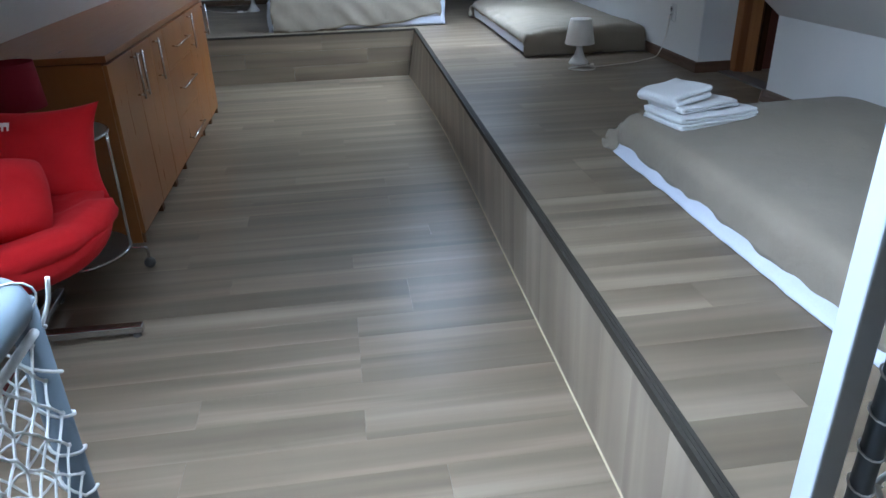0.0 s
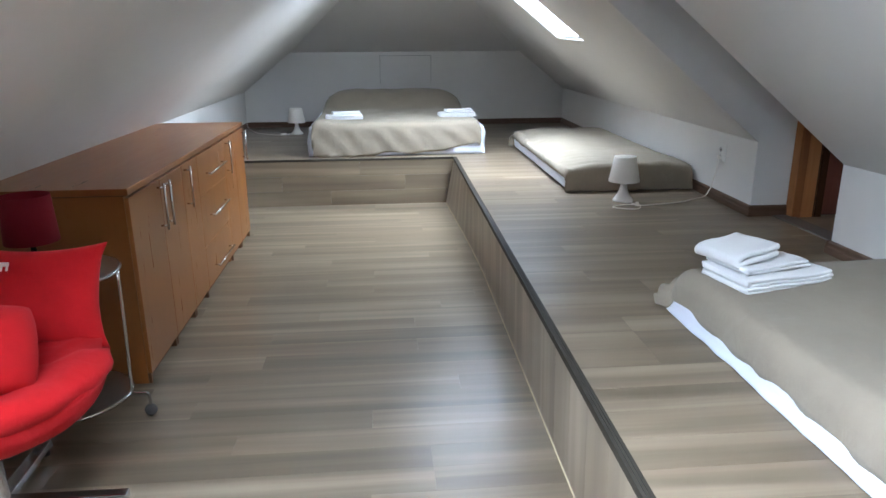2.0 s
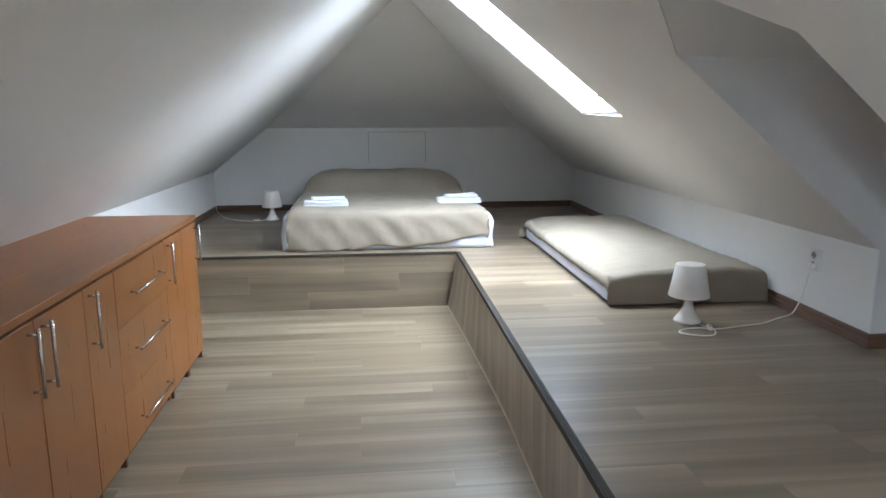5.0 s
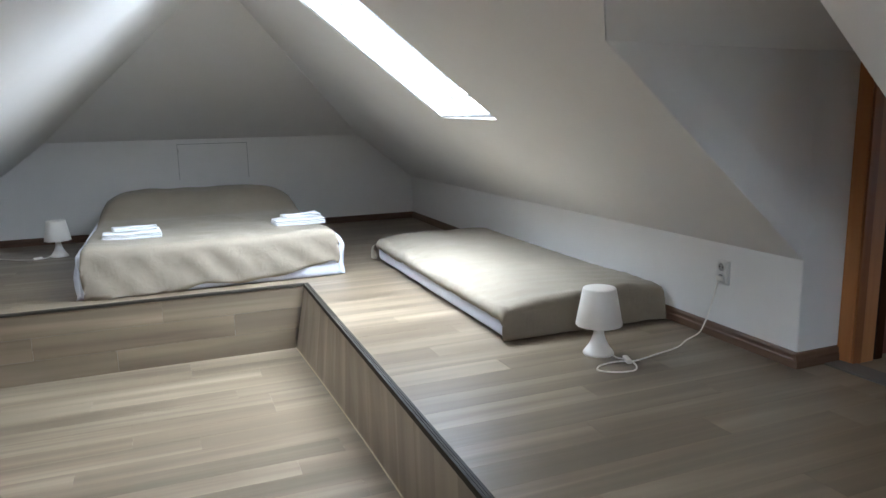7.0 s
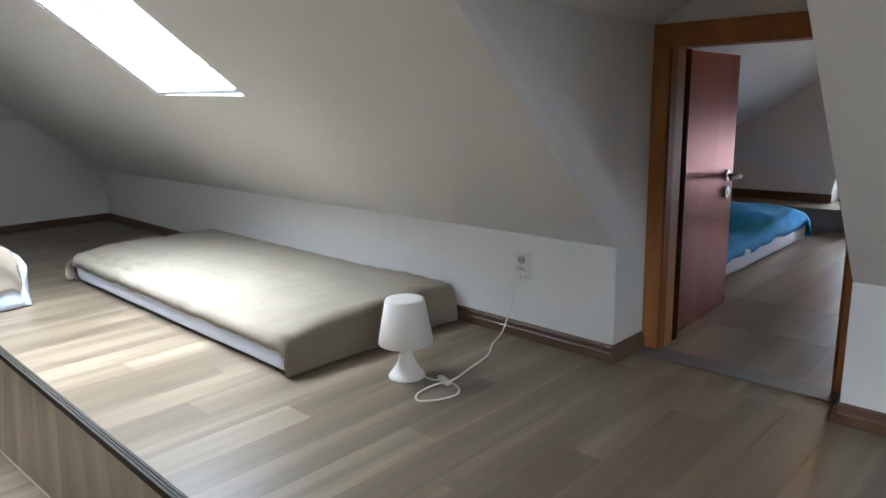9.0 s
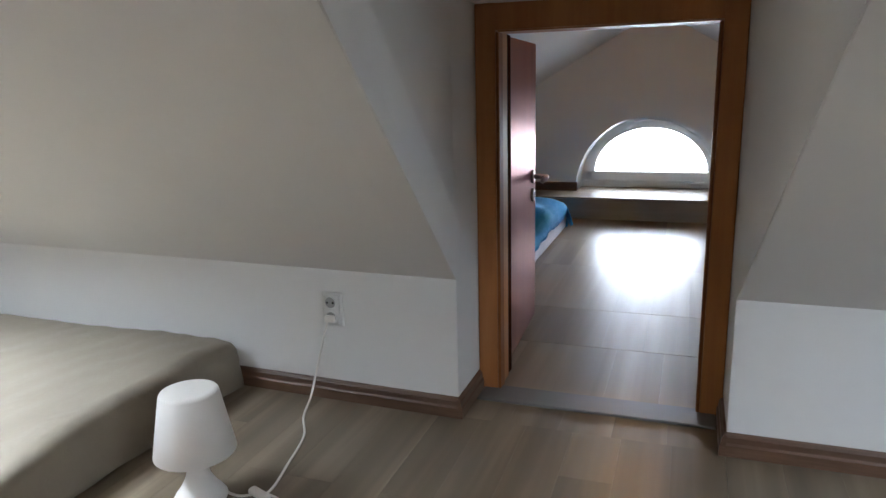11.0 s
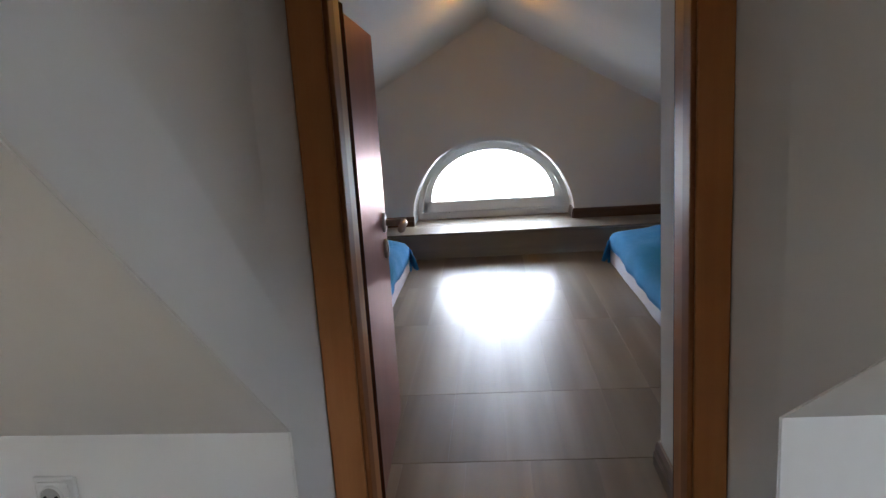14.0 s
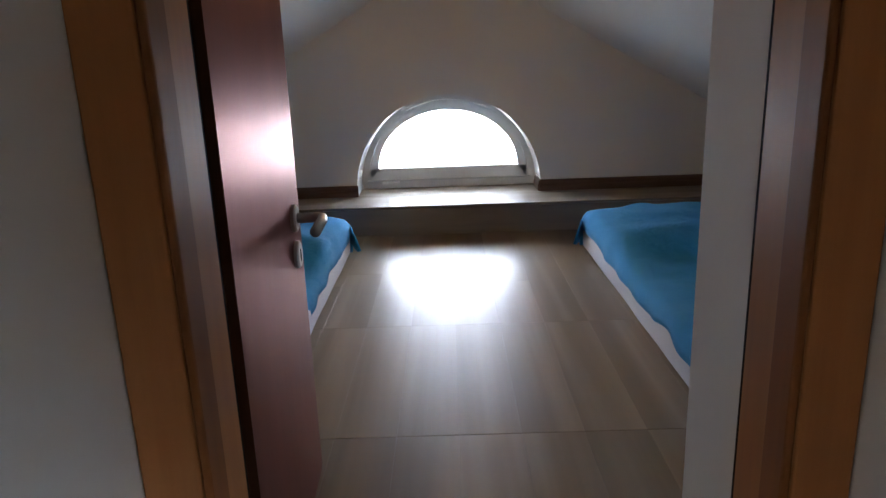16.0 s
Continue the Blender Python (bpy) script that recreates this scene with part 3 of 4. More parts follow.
# ---- door ----
frame_ob = thing("door_frame", pose(DX, (A0 + A1) / 2, P), "orange-brown wooden door frame filling the alcove", "door frame")
W2 = (A1 - A0) / 2 - 0.002
FH = AZ - P - 0.003
OW, OH = 0.290, 1.066         # half clear width, clear height
for s_ in (-1, 1):
    a, b = sorted((s_ * W2, s_ * (OW + 0.004)))
    part("casing", boxed(-0.014, 0.0, a, b, 0, FH, bevel=0.003, seg=2), FRAME_WOOD, frame_ob)
    a, b = sorted((s_ * (W2 - 0.002), s_ * OW))
    part("jamb", boxed(0.0345, 0.105, a, b, 0, FH - 0.002), FRAME_WOOD, frame_ob)
    a, b = sorted((s_ * (W2 - 0.002), s_ * (OW + 0.0042)))
    part("jamb", boxed(0.0005, 0.0340, a, b, 0, FH - 0.002), FRAME_WOOD, frame_ob)
    a, b = sorted((s_ * (OW - 0.006), s_ * (OW + 0.0036)))
    part("stop", boxed(-0.012, 0.034, a, b, 0, OH - 0.001, bevel=0.003, seg=2), FRAME_DARK, frame_ob, "moulded edge in darker brown for the shade of its groove")
    a, b = sorted((s_ * (W2 - 0.002), s_ * (OW + 0.013)))
    part("rebate", boxed(0.1055, 0.122, a, b, 0, FH - 0.002), FRAME_WOOD, frame_ob)
    a, b = sorted((s_ * (OW + 0.0005), s_ * (OW + 0.011)))
    # the dark filler on the hinge side paints the shade in the gap
    part("seal", boxed(0.1225, 0.1585, OW + 0.003, OW + 0.048, 0, OH), GAP, frame_ob, "dark brown filler drawn as the shaded gap beside the leaf") if s_ > 0 else None
    part("seal", boxed(0.1055, 0.112, a, b, 0, OH), DARK, frame_ob, "dark rubber door seal")
part("casing", boxed(-0.0135, 0.0, -OW - 0.006, OW + 0.006, OH + 0.004, FH - 0.0005, bevel=0.003, seg=2), FRAME_WOOD, frame_ob)
part("jamb", boxed(0.0005, 0.105, -OW, OW, OH, FH - 0.003), FRAME_WOOD, frame_ob)
part("rebate", boxed(0.1055, 0.122, -OW - 0.012, OW + 0.012, OH + 0.013, FH - 0.003), FRAME_WOOD, frame_ob)

door = thing("door_1", pose(DX + 0.155, (A0 + A1) / 2 + 0.309, P, 0, 0, 2.6), "glossy red-brown wooden door standing open into the small room", "door")
door["kind"] = "structure"
LW, LH, LT = 0.565, 1.066, 0.038
part("leaf", boxed(0.004, LW, 0.0, LT, 0.006, LH, bevel=0.002), LEAF_WOOD, door)
for zz in (0.16, 0.86):
    bm = bmesh.new()
    lathe(bm, [(0, zz), (0.007, zz), (0.007, zz + 0.09), (0, zz + 0.09)], 12, (-0.003, 0.004))
    part("hinge", bm, STEEL, door, "small steel hinge")
HXc, HZ = LW - 0.075, 0.578
for s_, yf in ((-1, 0.0), (1, LT)):
    bm = bmesh.new()
    lathe(bm, [(0, 0), (0.026, 0), (0.026, 0.006), (0.023, 0.009), (0, 0.009)], 28)
    turn(bm, bm.verts, pose(HXc, yf, HZ, 90 if s_ < 0 else -90))
    lever = part("door_handle", bm, STEEL, door, "satin steel lever handle")
    bm = bmesh.new()
    pts = [(HXc, yf + s_ * 0.008, HZ), (HXc, yf + s_ * 0.035, HZ), (HXc, yf + s_ * 0.048, HZ), (HXc - 0.006, yf + s_ * 0.056, HZ), (HXc - 0.02, yf + s_ * 0.058, HZ), (HXc - 0.118, yf + s_ * 0.058, HZ)]
    pipe(bm, pts, 0.0095, 14)
    part("lever", bm, STEEL, lever, smooth=True)
    bm = bmesh.new()
    lathe(bm, [(0, 0), (0.026, 0), (0.026, 0.006), (0.023, 0.009), (0, 0.009)], 28)
    turn(bm, bm.verts, pose(HXc, yf, HZ - 0.070, 90 if s_ < 0 else -90))
    rose = part("key_rose", bm, STEEL, door, "round steel key rose")
    part("key_hole", boxed(HXc - 0.003, HXc + 0.003, *sorted((yf + s_ * 0.009, yf + s_ * 0.0098)), HZ - 0.082, HZ - 0.060), DARK, rose)
bm = bmesh.new()
box(bm, LW - 0.001, LW + 0.002, 0.008, LT - 0.008, HZ - 0.11, HZ + 0.07)
part("lock_plate", bm, STEEL, door)

structure("threshold", boxed(DX - 0.095, DX + 0.012, A0 + 0.018, A1 - 0.018, P - 0.004, P + 0.006, bevel=0.003), STRIP, "grey metal threshold strip in the doorway", "threshold")

# ---- cloth and beds ----


def draped(x0, x1, y0, y1, zt, drops, r=0.03, step=0.022, lift=None, floor_z=0.0, wave=0.012, crease=0.006, seed=0.0, hem=0.02, slant=0.0):
    """A cloth laid over a block: drops are how far it hangs at x0, x1, y0, y1."""
    dx0, dx1, dy0, dy1 = drops
    nx = int((x1 - x0 + dx0 + dx1) / step) + 1
    ny = int((y1 - y0 + dy0 + dy1) / step) + 1
    bm = bmesh.new()
    grid = []
    arc_ = r * math.pi / 2

    def fold(e):
        if e <= 0:
            return 0.0, 0.0
        if e < arc_:
            a = e / r
            return r * math.sin(a), r * (1 - math.cos(a))
        return r, r + (e - arc_)
    for i in range(nx + 1):
        row = []
        for j in range(ny + 1):
            u = x0 - dx0 + (x1 - x0 + dx0 + dx1) * i / nx
            v = y0 - dy0 + (y1 - y0 + dy0 + dy1) * j / ny
            cu, cv = min(max(u, x0 + r), x1 - r), min(max(v, y0 + r), y1 - r)
            eu, ev = u - cu, v - cv
            k = 1 + hem * 3 * noise.noise((u * 5 + seed, v * 5, 3.1))
            if ev < 0:
                k += slant * u + 0.5 * abs(slant) * noise.noise((u * 3.7 + seed, 1.0, 0.0))
            ox, zx = fold(abs(eu) * k if abs(eu) > arc_ else abs(eu))
            oy, zy = fold(abs(ev) * k if abs(ev) > arc_ else abs(ev))
            px, py = cu + math.copysign(ox, eu), cv + math.copysign(oy, ev)
            drop = zx + zy if min(zx, zy) < r else max(zx, zy) + 0.3 * min(zx, zy)
            z = zt - drop
            w_ = min(drop / 0.08, 1.0)
            nz = noise.noise((u * 2.3 + seed, v * 2.3, 0.0)) * crease + noise.noise((u * 7 + seed, v * 7, 5.0)) * crease * 0.5
            nz += max(0.0, noise.noise((u * 3.1 + v * 5 + seed, v * 2 - u * 4, 9.0)) - 0.25) * crease * 2.0
            if lift:
                z += lift(px, py) * (1 - w_)
            z += nz * (1 - 0.7 * w_)
            out = wave * w_ * (0.6 + noise.noise((u * 6 + seed, v * 6, 7.0)) + 0.5 * math.sin((u + v) * 31 + seed))
            px += math.copysign(out, eu) if abs(eu) > r else 0
            py += math.copysign(out, ev) if abs(ev) > r else 0
            row.append(bm.verts.new((px, py, max(z, floor_z + 0.004 + 0.004 * abs(noise.noise((u * 9, v * 9, 1)))))))
        grid.append(row)
    for i in range(nx):
        for j in range(ny):
            bm.faces.new((grid[i][j], grid[i + 1][j], grid[i + 1][j + 1], grid[i][j + 1]))
    return bm


def thick(ob, t=0.005):
    md = ob.modifiers.new("thickness", "SOLIDIFY")
    md.thickness, md.offset = t, 1.0
    return ob


def soft_block(x0, x1, y0, y1, z0, z1, r=0.03, bulge=0.006, seed=0.0):
    """A mattress: a rounded block with slightly swollen, uneven sides."""
    bm = boxed(x0, x1, y0, y1, z0, z1, bevel=r, seg=4)
    bmesh.ops.subdivide_edges(bm, edges=[e for e in bm.edges if e.calc_length() > 0.3], cuts=24, use_grid_fill=True)
    for v in bm.verts:
        q = noise.noise((v.co.x * 4 + seed, v.co.y * 4, v.co.z * 6)) * bulge
        c = Vector(((x0 + x1) / 2, (y0 + y1) / 2, v.co.z))
        d = (v.co - c)
        d.z = 0
        if v.co.z > z0 + 0.004:
            v.co += d.normalized() * q
    return bm


def hump(cx, cy, sx, sy, h):
    def f(x, y):
        q = (abs(x - cx) / sx) ** 4 + (abs(y - cy) / sy) ** 4
        return h * math.exp(-q)
    return f


# double bed on the back platform
bed = thing("double_bed", pose(0.223, 6.33, P), "low double bed with a taupe bedspread over white sheets", "bed")
part("mattress", soft_block(-0.735, 0.735, 0.0, 2.02, 0.0, 0.262, 0.035, seed=1), SHEET, bed, "white sheeted mattress", True)


def pil(x, y):
    """Two pillows side by side under the spread: flat on top, steep at the sides."""
    f = min(max((y - 1.16) / 0.40, 0.0), 1.0)
    g = min(max((2.03 - y) / 0.10, 0.0), 1.0)
    side = math.exp(-(abs(x) / 0.705) ** 9)
    return 0.163 * f * f * (3 - 2 * f) * g * side * (1 - 0.05 * math.exp(-(x / 0.09) ** 2)) + 0.006 * f * noise.noise((x * 4, y * 4, 2.0))


spread = part("bedspread", draped(-0.71, 0.71, 0.0, 2.0, 0.283, (0.055, 0.055, 0.245, 0.06), 0.04, lift=pil, wave=0.010, crease=0.013, seed=2, hem=0.06, slant=-0.26), COVER, bed, "creased taupe bedspread", True)
thick(spread)
sheet = part("sheet", draped(-0.745, 0.745, 0.035, 2.02, 0.262, (0.25, 0.25, 0.262, 0.2), 0.035, wave=0.012, crease=0.004, seed=9), SHEET, bed, "white sheet hanging out below the bedspread", True)

# single bed by the right knee wall
def crumple(x, y):
    """Ruffles along the open edge, ripples over the near half."""
    e = math.exp(-(x / 0.09) ** 2)
    r = 0.026 * e * abs(noise.noise((x * 14, y * 9, 2.0))) + 0.014 * e * noise.noise((x * 22 + y * 17, y * 24, 4.0))
    return r + 0.0022 * max(0.0, 1 - y / 1.2) * math.sin(58 * (y + 0.35 * x) + 3 * noise.noise((x * 3, y * 3, 0)))


def crown(x, y):
    """The mattress swells up from its open edge and sags at the wall."""
    f = min(max(x / 0.22, 0.0), 1.0)
    return 0.036 * f * f * (3 - 2 * f) - 0.02 * min(max((x - 0.66) / 0.2, 0.0), 1.0) ** 2 + crumple(x, y)


sb = thing("single_bed", pose(1.264, 4.692, P, 0, 0, -1.0), "low single mattress with a taupe bedspread on the platform", "bed")
part("mattress", soft_block(0.0, 0.82, 0.012, 1.985, 0.006, 0.118, 0.03, seed=3), SHEET, sb, "white sheeted mattress", True)
thick(part("bedspread", draped(-0.004, 0.825, 0.0, 2.0, 0.134, (0.040, 0.17, 0.135, 0.15), 0.02, wave=0.004, crease=0.008, seed=4, hem=0.05, floor_z=0.0, lift=crown), COVER, sb, "taupe bedspread", True))
bm = bmesh.new()
pts = smooth_line([(0.03, 1.985, 0.128), (-0.012, 2.00, 0.112), (-0.038, 2.012, 0.075), (-0.042, 2.012, 0.04), (-0.038, 2.006, 0.008)], 5)
grid = [[bm.verts.new((p.x + 0.022 * k, p.y + 0.012 * k + 0.006 * math.sin(3 * k + 0.7 * i), p.z + 0.005 * math.sin(i + 2 * k))) for k in range(4)] for i, p in enumerate(pts)]
for i in range(len(grid) - 1):
    for k in range(3):
        bm.faces.new((grid[i][k], grid[i + 1][k], grid[i + 1][k + 1], grid[i][k + 1]))
thick(part("corner_fold", bm, COVER, sb, "hanging corner of the bedspread", True))

# near bed on the right of the platform
nb = thing("single_bed", pose(1.112, 0.66, P), "low mattress with a smooth taupe bedspread on the platform", "bed")
part("mattress", soft_block(0.04, 0.93, 0.02, 1.97, 0.0, 0.13, 0.03, bulge=0.004, seed=5), SHEET, nb, "white sheeted mattress", True)
thick(part("bedspread", draped(0.012, 0.955, 0.0, 2.0, 0.153, (0.105, 0.15, 0.17, 0.20), 0.05, wave=0.004, crease=0.006, seed=6, hem=0.03, lift=hump(0.74, 1.66, 0.34, 0.30, 0.035)), COVER, nb, "smooth taupe bedspread", True))
bm = bmesh.new()
rows = []
for i in range(81):
    v = 0.01 + 1.97 * i / 80
    q = noise.noise((v * 3.0, 2.0, 0.0)) * 0.006 + noise.noise((v * 11.0, 5.0, 0.0)) * 0.004
    rows.append([bm.verts.new((x + q * k, v, z)) for x, z, k in ((0.05, 0.10, 0), (0.022, 0.075, 0.3), (0.012, 0.05, 0.5), (0.004, 0.025, 0.8), (-0.008, 0.008, 1.0), (-0.02, 0.003, 1.3))])
for a_, b_ in zip(rows, rows[1:]):
    for k in range(5):
        bm.faces.new((a_[k], b_[k], b_[k + 1], a_[k + 1]))
thick(part("sheet", bm, SHEET, nb, "white sheet hanging below the bedspread", True), 0.003)
bm = bmesh.new()
pts = smooth_line([(0.03, 1.99, 0.115), (-0.005, 2.02, 0.09), (-0.035, 2.035, 0.06), (-0.05, 2.03, 0.03), (-0.045, 2.01, 0.005)], 5)
grid = [[bm.verts.new((p.x + 0.03 * k, p.y - 0.02 * k + 0.006 * math.sin(4 * k + i), p.z + 0.006 * math.sin(i + 2 * k))) for k in range(4)] for i, p in enumerate(pts)]
for i in range(len(grid) - 1):
    for k in range(3):
        bm.faces.new((grid[i][k], grid[i + 1][k], grid[i + 1][k + 1], grid[i][k + 1]))
thick(part("corner_fold", bm, COVER, nb, "hanging corner of the bedspread", True))

# beds in the small room
for x_, y_, w_, s_, lab in ((2.85, 4.085, 0.88, 1, "low mattress with a turquoise sheet"), (2.85, 2.148, 0.88, -1, "low mattress with a creased turquoise sheet")):
    bb = thing("single_bed", pose(x_, y_, P), lab + " in the small room", "bed", "beds in the small room")
    part("mattress", soft_block(0.0, 1.92, 0.0, w_, 0.0, 0.125, 0.03, seed=7 + s_), SHEET, bb, "white mattress", True)
    y0_, y1_ = (0.004, w_) if s_ > 0 else (0.0, w_ - 0.004)
    hp = hump(1.60, w_ / 2 - s_ * 0.05, 0.36, 0.42, 0.075)
    dr = (0.05, 0.13, 0.045, 0.12) if s_ > 0 else (0.05, 0.13, 0.12, 0.045)
    thick(part("sheet", draped(0.0, 1.95, y0_, y1_, 0.142, dr, 0.03, lift=hp, wave=0.010, crease=0.020, seed=11 + 5 * s_, hem=0.08), BLUE, bb, "creased turquoise sheet", True))
    bm = bmesh.new()
    ye = 0.0 if s_ > 0 else w_
    grid = []
    for i in range(9):
        a = i / 8
        grid.append([bm.verts.new((1.83 + 0.14 * b - 0.02 * a, ye - s_ * (0.03 + 0.035 * a * (1 - b) - 0.01) + s_ * 0.03 * b, 0.13 - 0.085 * a + 0.012 * math.sin(5 * b + 3 * a))) for b in (0, 0.25, 0.5, 0.75, 1.0)])
    for i in range(8):
        for k in range(4):
            bm.faces.new((grid[i][k], grid[i + 1][k], grid[i + 1][k + 1], grid[i][k + 1]))
    thick(part("corner_fold", bm, BLUE, bb, "loose corner of the turquoise sheet", True))


def folded_towel(m, sx, sy, layers, t, seed, label, group):
    """A folded towel: layers joined by a round fold at one side."""
    rnd = random.Random(seed)
    bm = bmesh.new()
    for i in range(layers):
        d = [rnd.uniform(-0.006, 0.006) for _ in range(3)]
        z0 = i * t
        vs = box(bm, -sx / 2 + d[0], sx / 2 + d[0], -sy / 2 + d[1], sy / 2 + d[1], z0 + 0.0008, z0 + t - 0.0008, bevel=t * 0.42, seg=3)
        turn(bm, vs, Matrix.Rotation(d[2] * 3, 4, "Z"))
    for i in range(0, layers - 1, 2):
        pipe(bm, [(-sx / 2 + 0.004, y, (i + 1) * t) for y in (-sy / 2 + 0.006, 0, sy / 2 - 0.006)], t * 0.95, 12)
    bmesh.ops.subdivide_edges(bm, edges=[e for e in bm.edges if e.calc_length() > 0.08], cuts=5, use_grid_fill=True)
    for v in bm.verts:
        v.co.z += 0.009 * noise.noise((v.co.x * 9 + seed, v.co.y * 9, 0)) * (v.co.z / (layers * t) + 0.2)
        v.co.x += 0.007 * noise.noise((v.co.y * 11, v.co.z * 20, seed))
        v.co.y += 0.007 * noise.noise((v.co.x * 11, v.co.z * 20, seed + 4))
    o = new("folded_towel", finish(bm, "folded_towel", TERRY, True))
    o.matrix_basis = m
    return tagged(o, label, "towel", group)


TS = "folded white towels on the near bed"
zt = P + 0.153
folded_towel(pose(1.37, 2.50, zt, 0, 0, 12), 0.34, 0.23, 4, 0.012, 1, "large folded white terry towel on the taupe bedspread", TS)
folded_towel(pose(1.345, 2.525, zt + 0.05, 0, 0, 16), 0.26, 0.20, 2, 0.012, 2, "folded white terry towel in the middle of a stack", TS)
folded_towel(pose(1.285, 2.545, zt + 0.075, 0, -7, 20), 0.18, 0.19, 2, 0.021, 3, "small folded white terry towel on top of a stack", TS)
zt = P + 0.283
for cx, cy, rz in ((-0.235, 6.70, 3), (0.785, 6.78, 2)):
    folded_towel(pose(cx, cy, zt, 0, 0, rz), 0.32, 0.17, 3, 0.013, 5 + cx, "large folded white towel on the double bed", "folded white towels on the double bed")
    folded_towel(pose(cx + 0.02, cy + 0.03, zt + 0.041, 0, 0, rz + 5), 0.24, 0.11, 2, 0.012, 9 + cx, "small folded white towel on a larger one", "folded white towels on the double bed")

# ---- sideboard ----
DXF, DH = -0.868, 0.806
FRONT = DXF - 0.018


def bar_handle(parent, a, b, out):
    """A thin bar between a and b on two short feet."""
    bm = bmesh.new()
    a, b, out = Vector(a), Vector(b), Vector(out)
    pipe(bm, [a + out, b + out], 0.0055, 10)
    d = (b - a).normalized()
    for q in (a + d * 0.018, b - d * 0.018):
        pipe(bm, [q - out * 0.05, q + out * 0.98], 0.0042, 8)
    part("handle", bm, CHROME, parent, "slim chrome bar handle", True)


def cabinet(y0, y1, doors, drawers, label):
    c = thing("cabinet", pose(XL + 0.02, y0, 0), label, "cabinet", "sideboard cabinets")
    D = FRONT - (XL + 0.02)
    L = y1 - y0
    for a, b in ((0.0005, 0.018), (L - 0.018, L - 0.0005)):
        part("side_panel", boxed(0, D, a, b, 0.0, DH - 0.031, bevel=0.001), CHERRY, c)
    part("bottom_panel", boxed(0, D, 0.0182, L - 0.0182, 0.055, 0.073), CHERRY, c)
    part("top_panel", boxed(0, D, 0.0182, L - 0.0182, DH - 0.05, DH - 0.032), CHERRY, c)
    part("back_panel", boxed(0, 0.006, 0.0182, L - 0.0182, 0.0732, DH - 0.0502), CHERRY, c)
    part("plinth", boxed(D - 0.03, D - 0.012, 0.03, L - 0.03, 0.0, 0.054), CHERRY_EDGE, c, "recessed dark plinth")
    for a, b, side in doors:
        d = part("door", boxed(D + 0.0005, D + 0.018, a - y0 + 0.0018, b - y0 - 0.0018, 0.045, DH - 0.038, bevel=0.0015), CHERRY, c)
        hy = (a + 0.042 if side < 0 else b - 0.042) - y0
        bar_handle(d, (D + 0.018, hy, 0.555), (D + 0.018, hy, 0.757), (0.03, 0, 0))
        for q in (a, b):
            box_y = q - y0 + (0.012 if q == a else -0.012)
            # dark block stands in for the shaded slot at the door's foot
            part("foot", boxed(D - 0.02, D + 0.012, box_y - 0.008, box_y + 0.008, 0.0, 0.044), CHERRY_EDGE, c, "small dark block drawn as the slot by the foot")
    for a, b, z0, z1, hz in drawers:
        d = part("drawer", boxed(D + 0.0005, D + 0.018, a - y0 + 0.0018, b - y0 - 0.0018, z0 + 0.0018, z1 - 0.0018, bevel=0.0015), CHERRY, c)
        m_ = (a + b) / 2 - y0 + 0.03
        bar_handle(d, (D + 0.018, m_ - 0.205, hz), (D + 0.018, m_ + 0.205, hz), (0.03, 0, 0))
    return c


cabinet(3.025, 3.755, ((3.025, 3.41, 1), (3.41, 3.755, -1)), (), "cherry wood cabinet with two doors and chrome bar handles")
cabinet(3.755, 4.69, ((3.755, 4.04, -1),), ((4.04, 4.69, 0.545, DH - 0.038, 0.65), (4.04, 4.69, 0.275, 0.545, 0.42), (4.04, 4.69, 0.045, 0.275, 0.13)), "cherry wood cabinet with one door and three drawers")
cabinet(4.69, 5.30, ((4.69, 4.995, -1), (4.995, 5.30, 1)), (), "narrow cherry wood cabinet with two doors")
tp = thing("sideboard_top", pose(XL + 0.01, 3.015, DH - 0.03), "long glossy cherry wood top board over the cabinets", "worktop")
part("board", boxed(0, DXF - XL - 0.006, 0, 2.295, 0.004, 0.03, bevel=0.002), CHERRY_TOP, tp)
# dark colour stands in for the shadow under the board's overhang
part("shadow_strip", boxed(0.01, DXF - XL - 0.014, 0.008, 2.287, -0.0005, 0.004), CHERRY_EDGE, tp, "dark strip painted as the shadow gap below the board")

# ---- red swivel chair ----
ch = thing("swivel_chair", pose(-1.05, 2.21, 0, 0, 0, 0), "red upholstered swivel tub chair on a chrome four-star base", "armchair")


def shell_rim(a):
    """Rim height over the angle; the back (at 115 degrees) is high."""
    k = 0.5 + 0.5 * math.cos(a - radians(128))
    return 0.43 + 0.22 * k ** 2.6


def shell(scale, inset, z_low, thick_rim=0.0, seed=0.0, rough_=0.0, lower=0.0):
    bm = bmesh.new()
    na, nt_ = 56, 14
    rows = []
    for i in range(nt_ + 1):
        t = i / nt_
        row = []
        for k in range(na):
            a = 2 * math.pi * k / na
            R = 0.325 * scale * (1 + 0.03 * math.cos(2 * a))
            r_ = R * (math.sin(t * math.pi / 2) ** 0.85)
            z = z_low + (shell_rim(a) - lower - z_low) * (1 - math.cos(t * math.pi / 2)) ** 1.1
            wob = rough_ * noise.noise((a * 2.2 + seed, t * 5, seed)) * t
            row.append(bm.verts.new(((r_ + wob) * math.cos(a), (r_ + wob) * math.sin(a), z + wob)) if i else bm.verts.new((0.0001 * math.cos(a), 0.0001 * math.sin(a), z)))
        rows.append(row)
    for a_, b_ in zip(rows, rows[1:]):
        for k in range(na):
            j = (k + 1) % na
            bm.faces.new((a_[k], a_[j], b_[j], b_[k]))
    bmesh.ops.remove_doubles(bm, verts=bm.verts, dist=0.0005)
    return bm


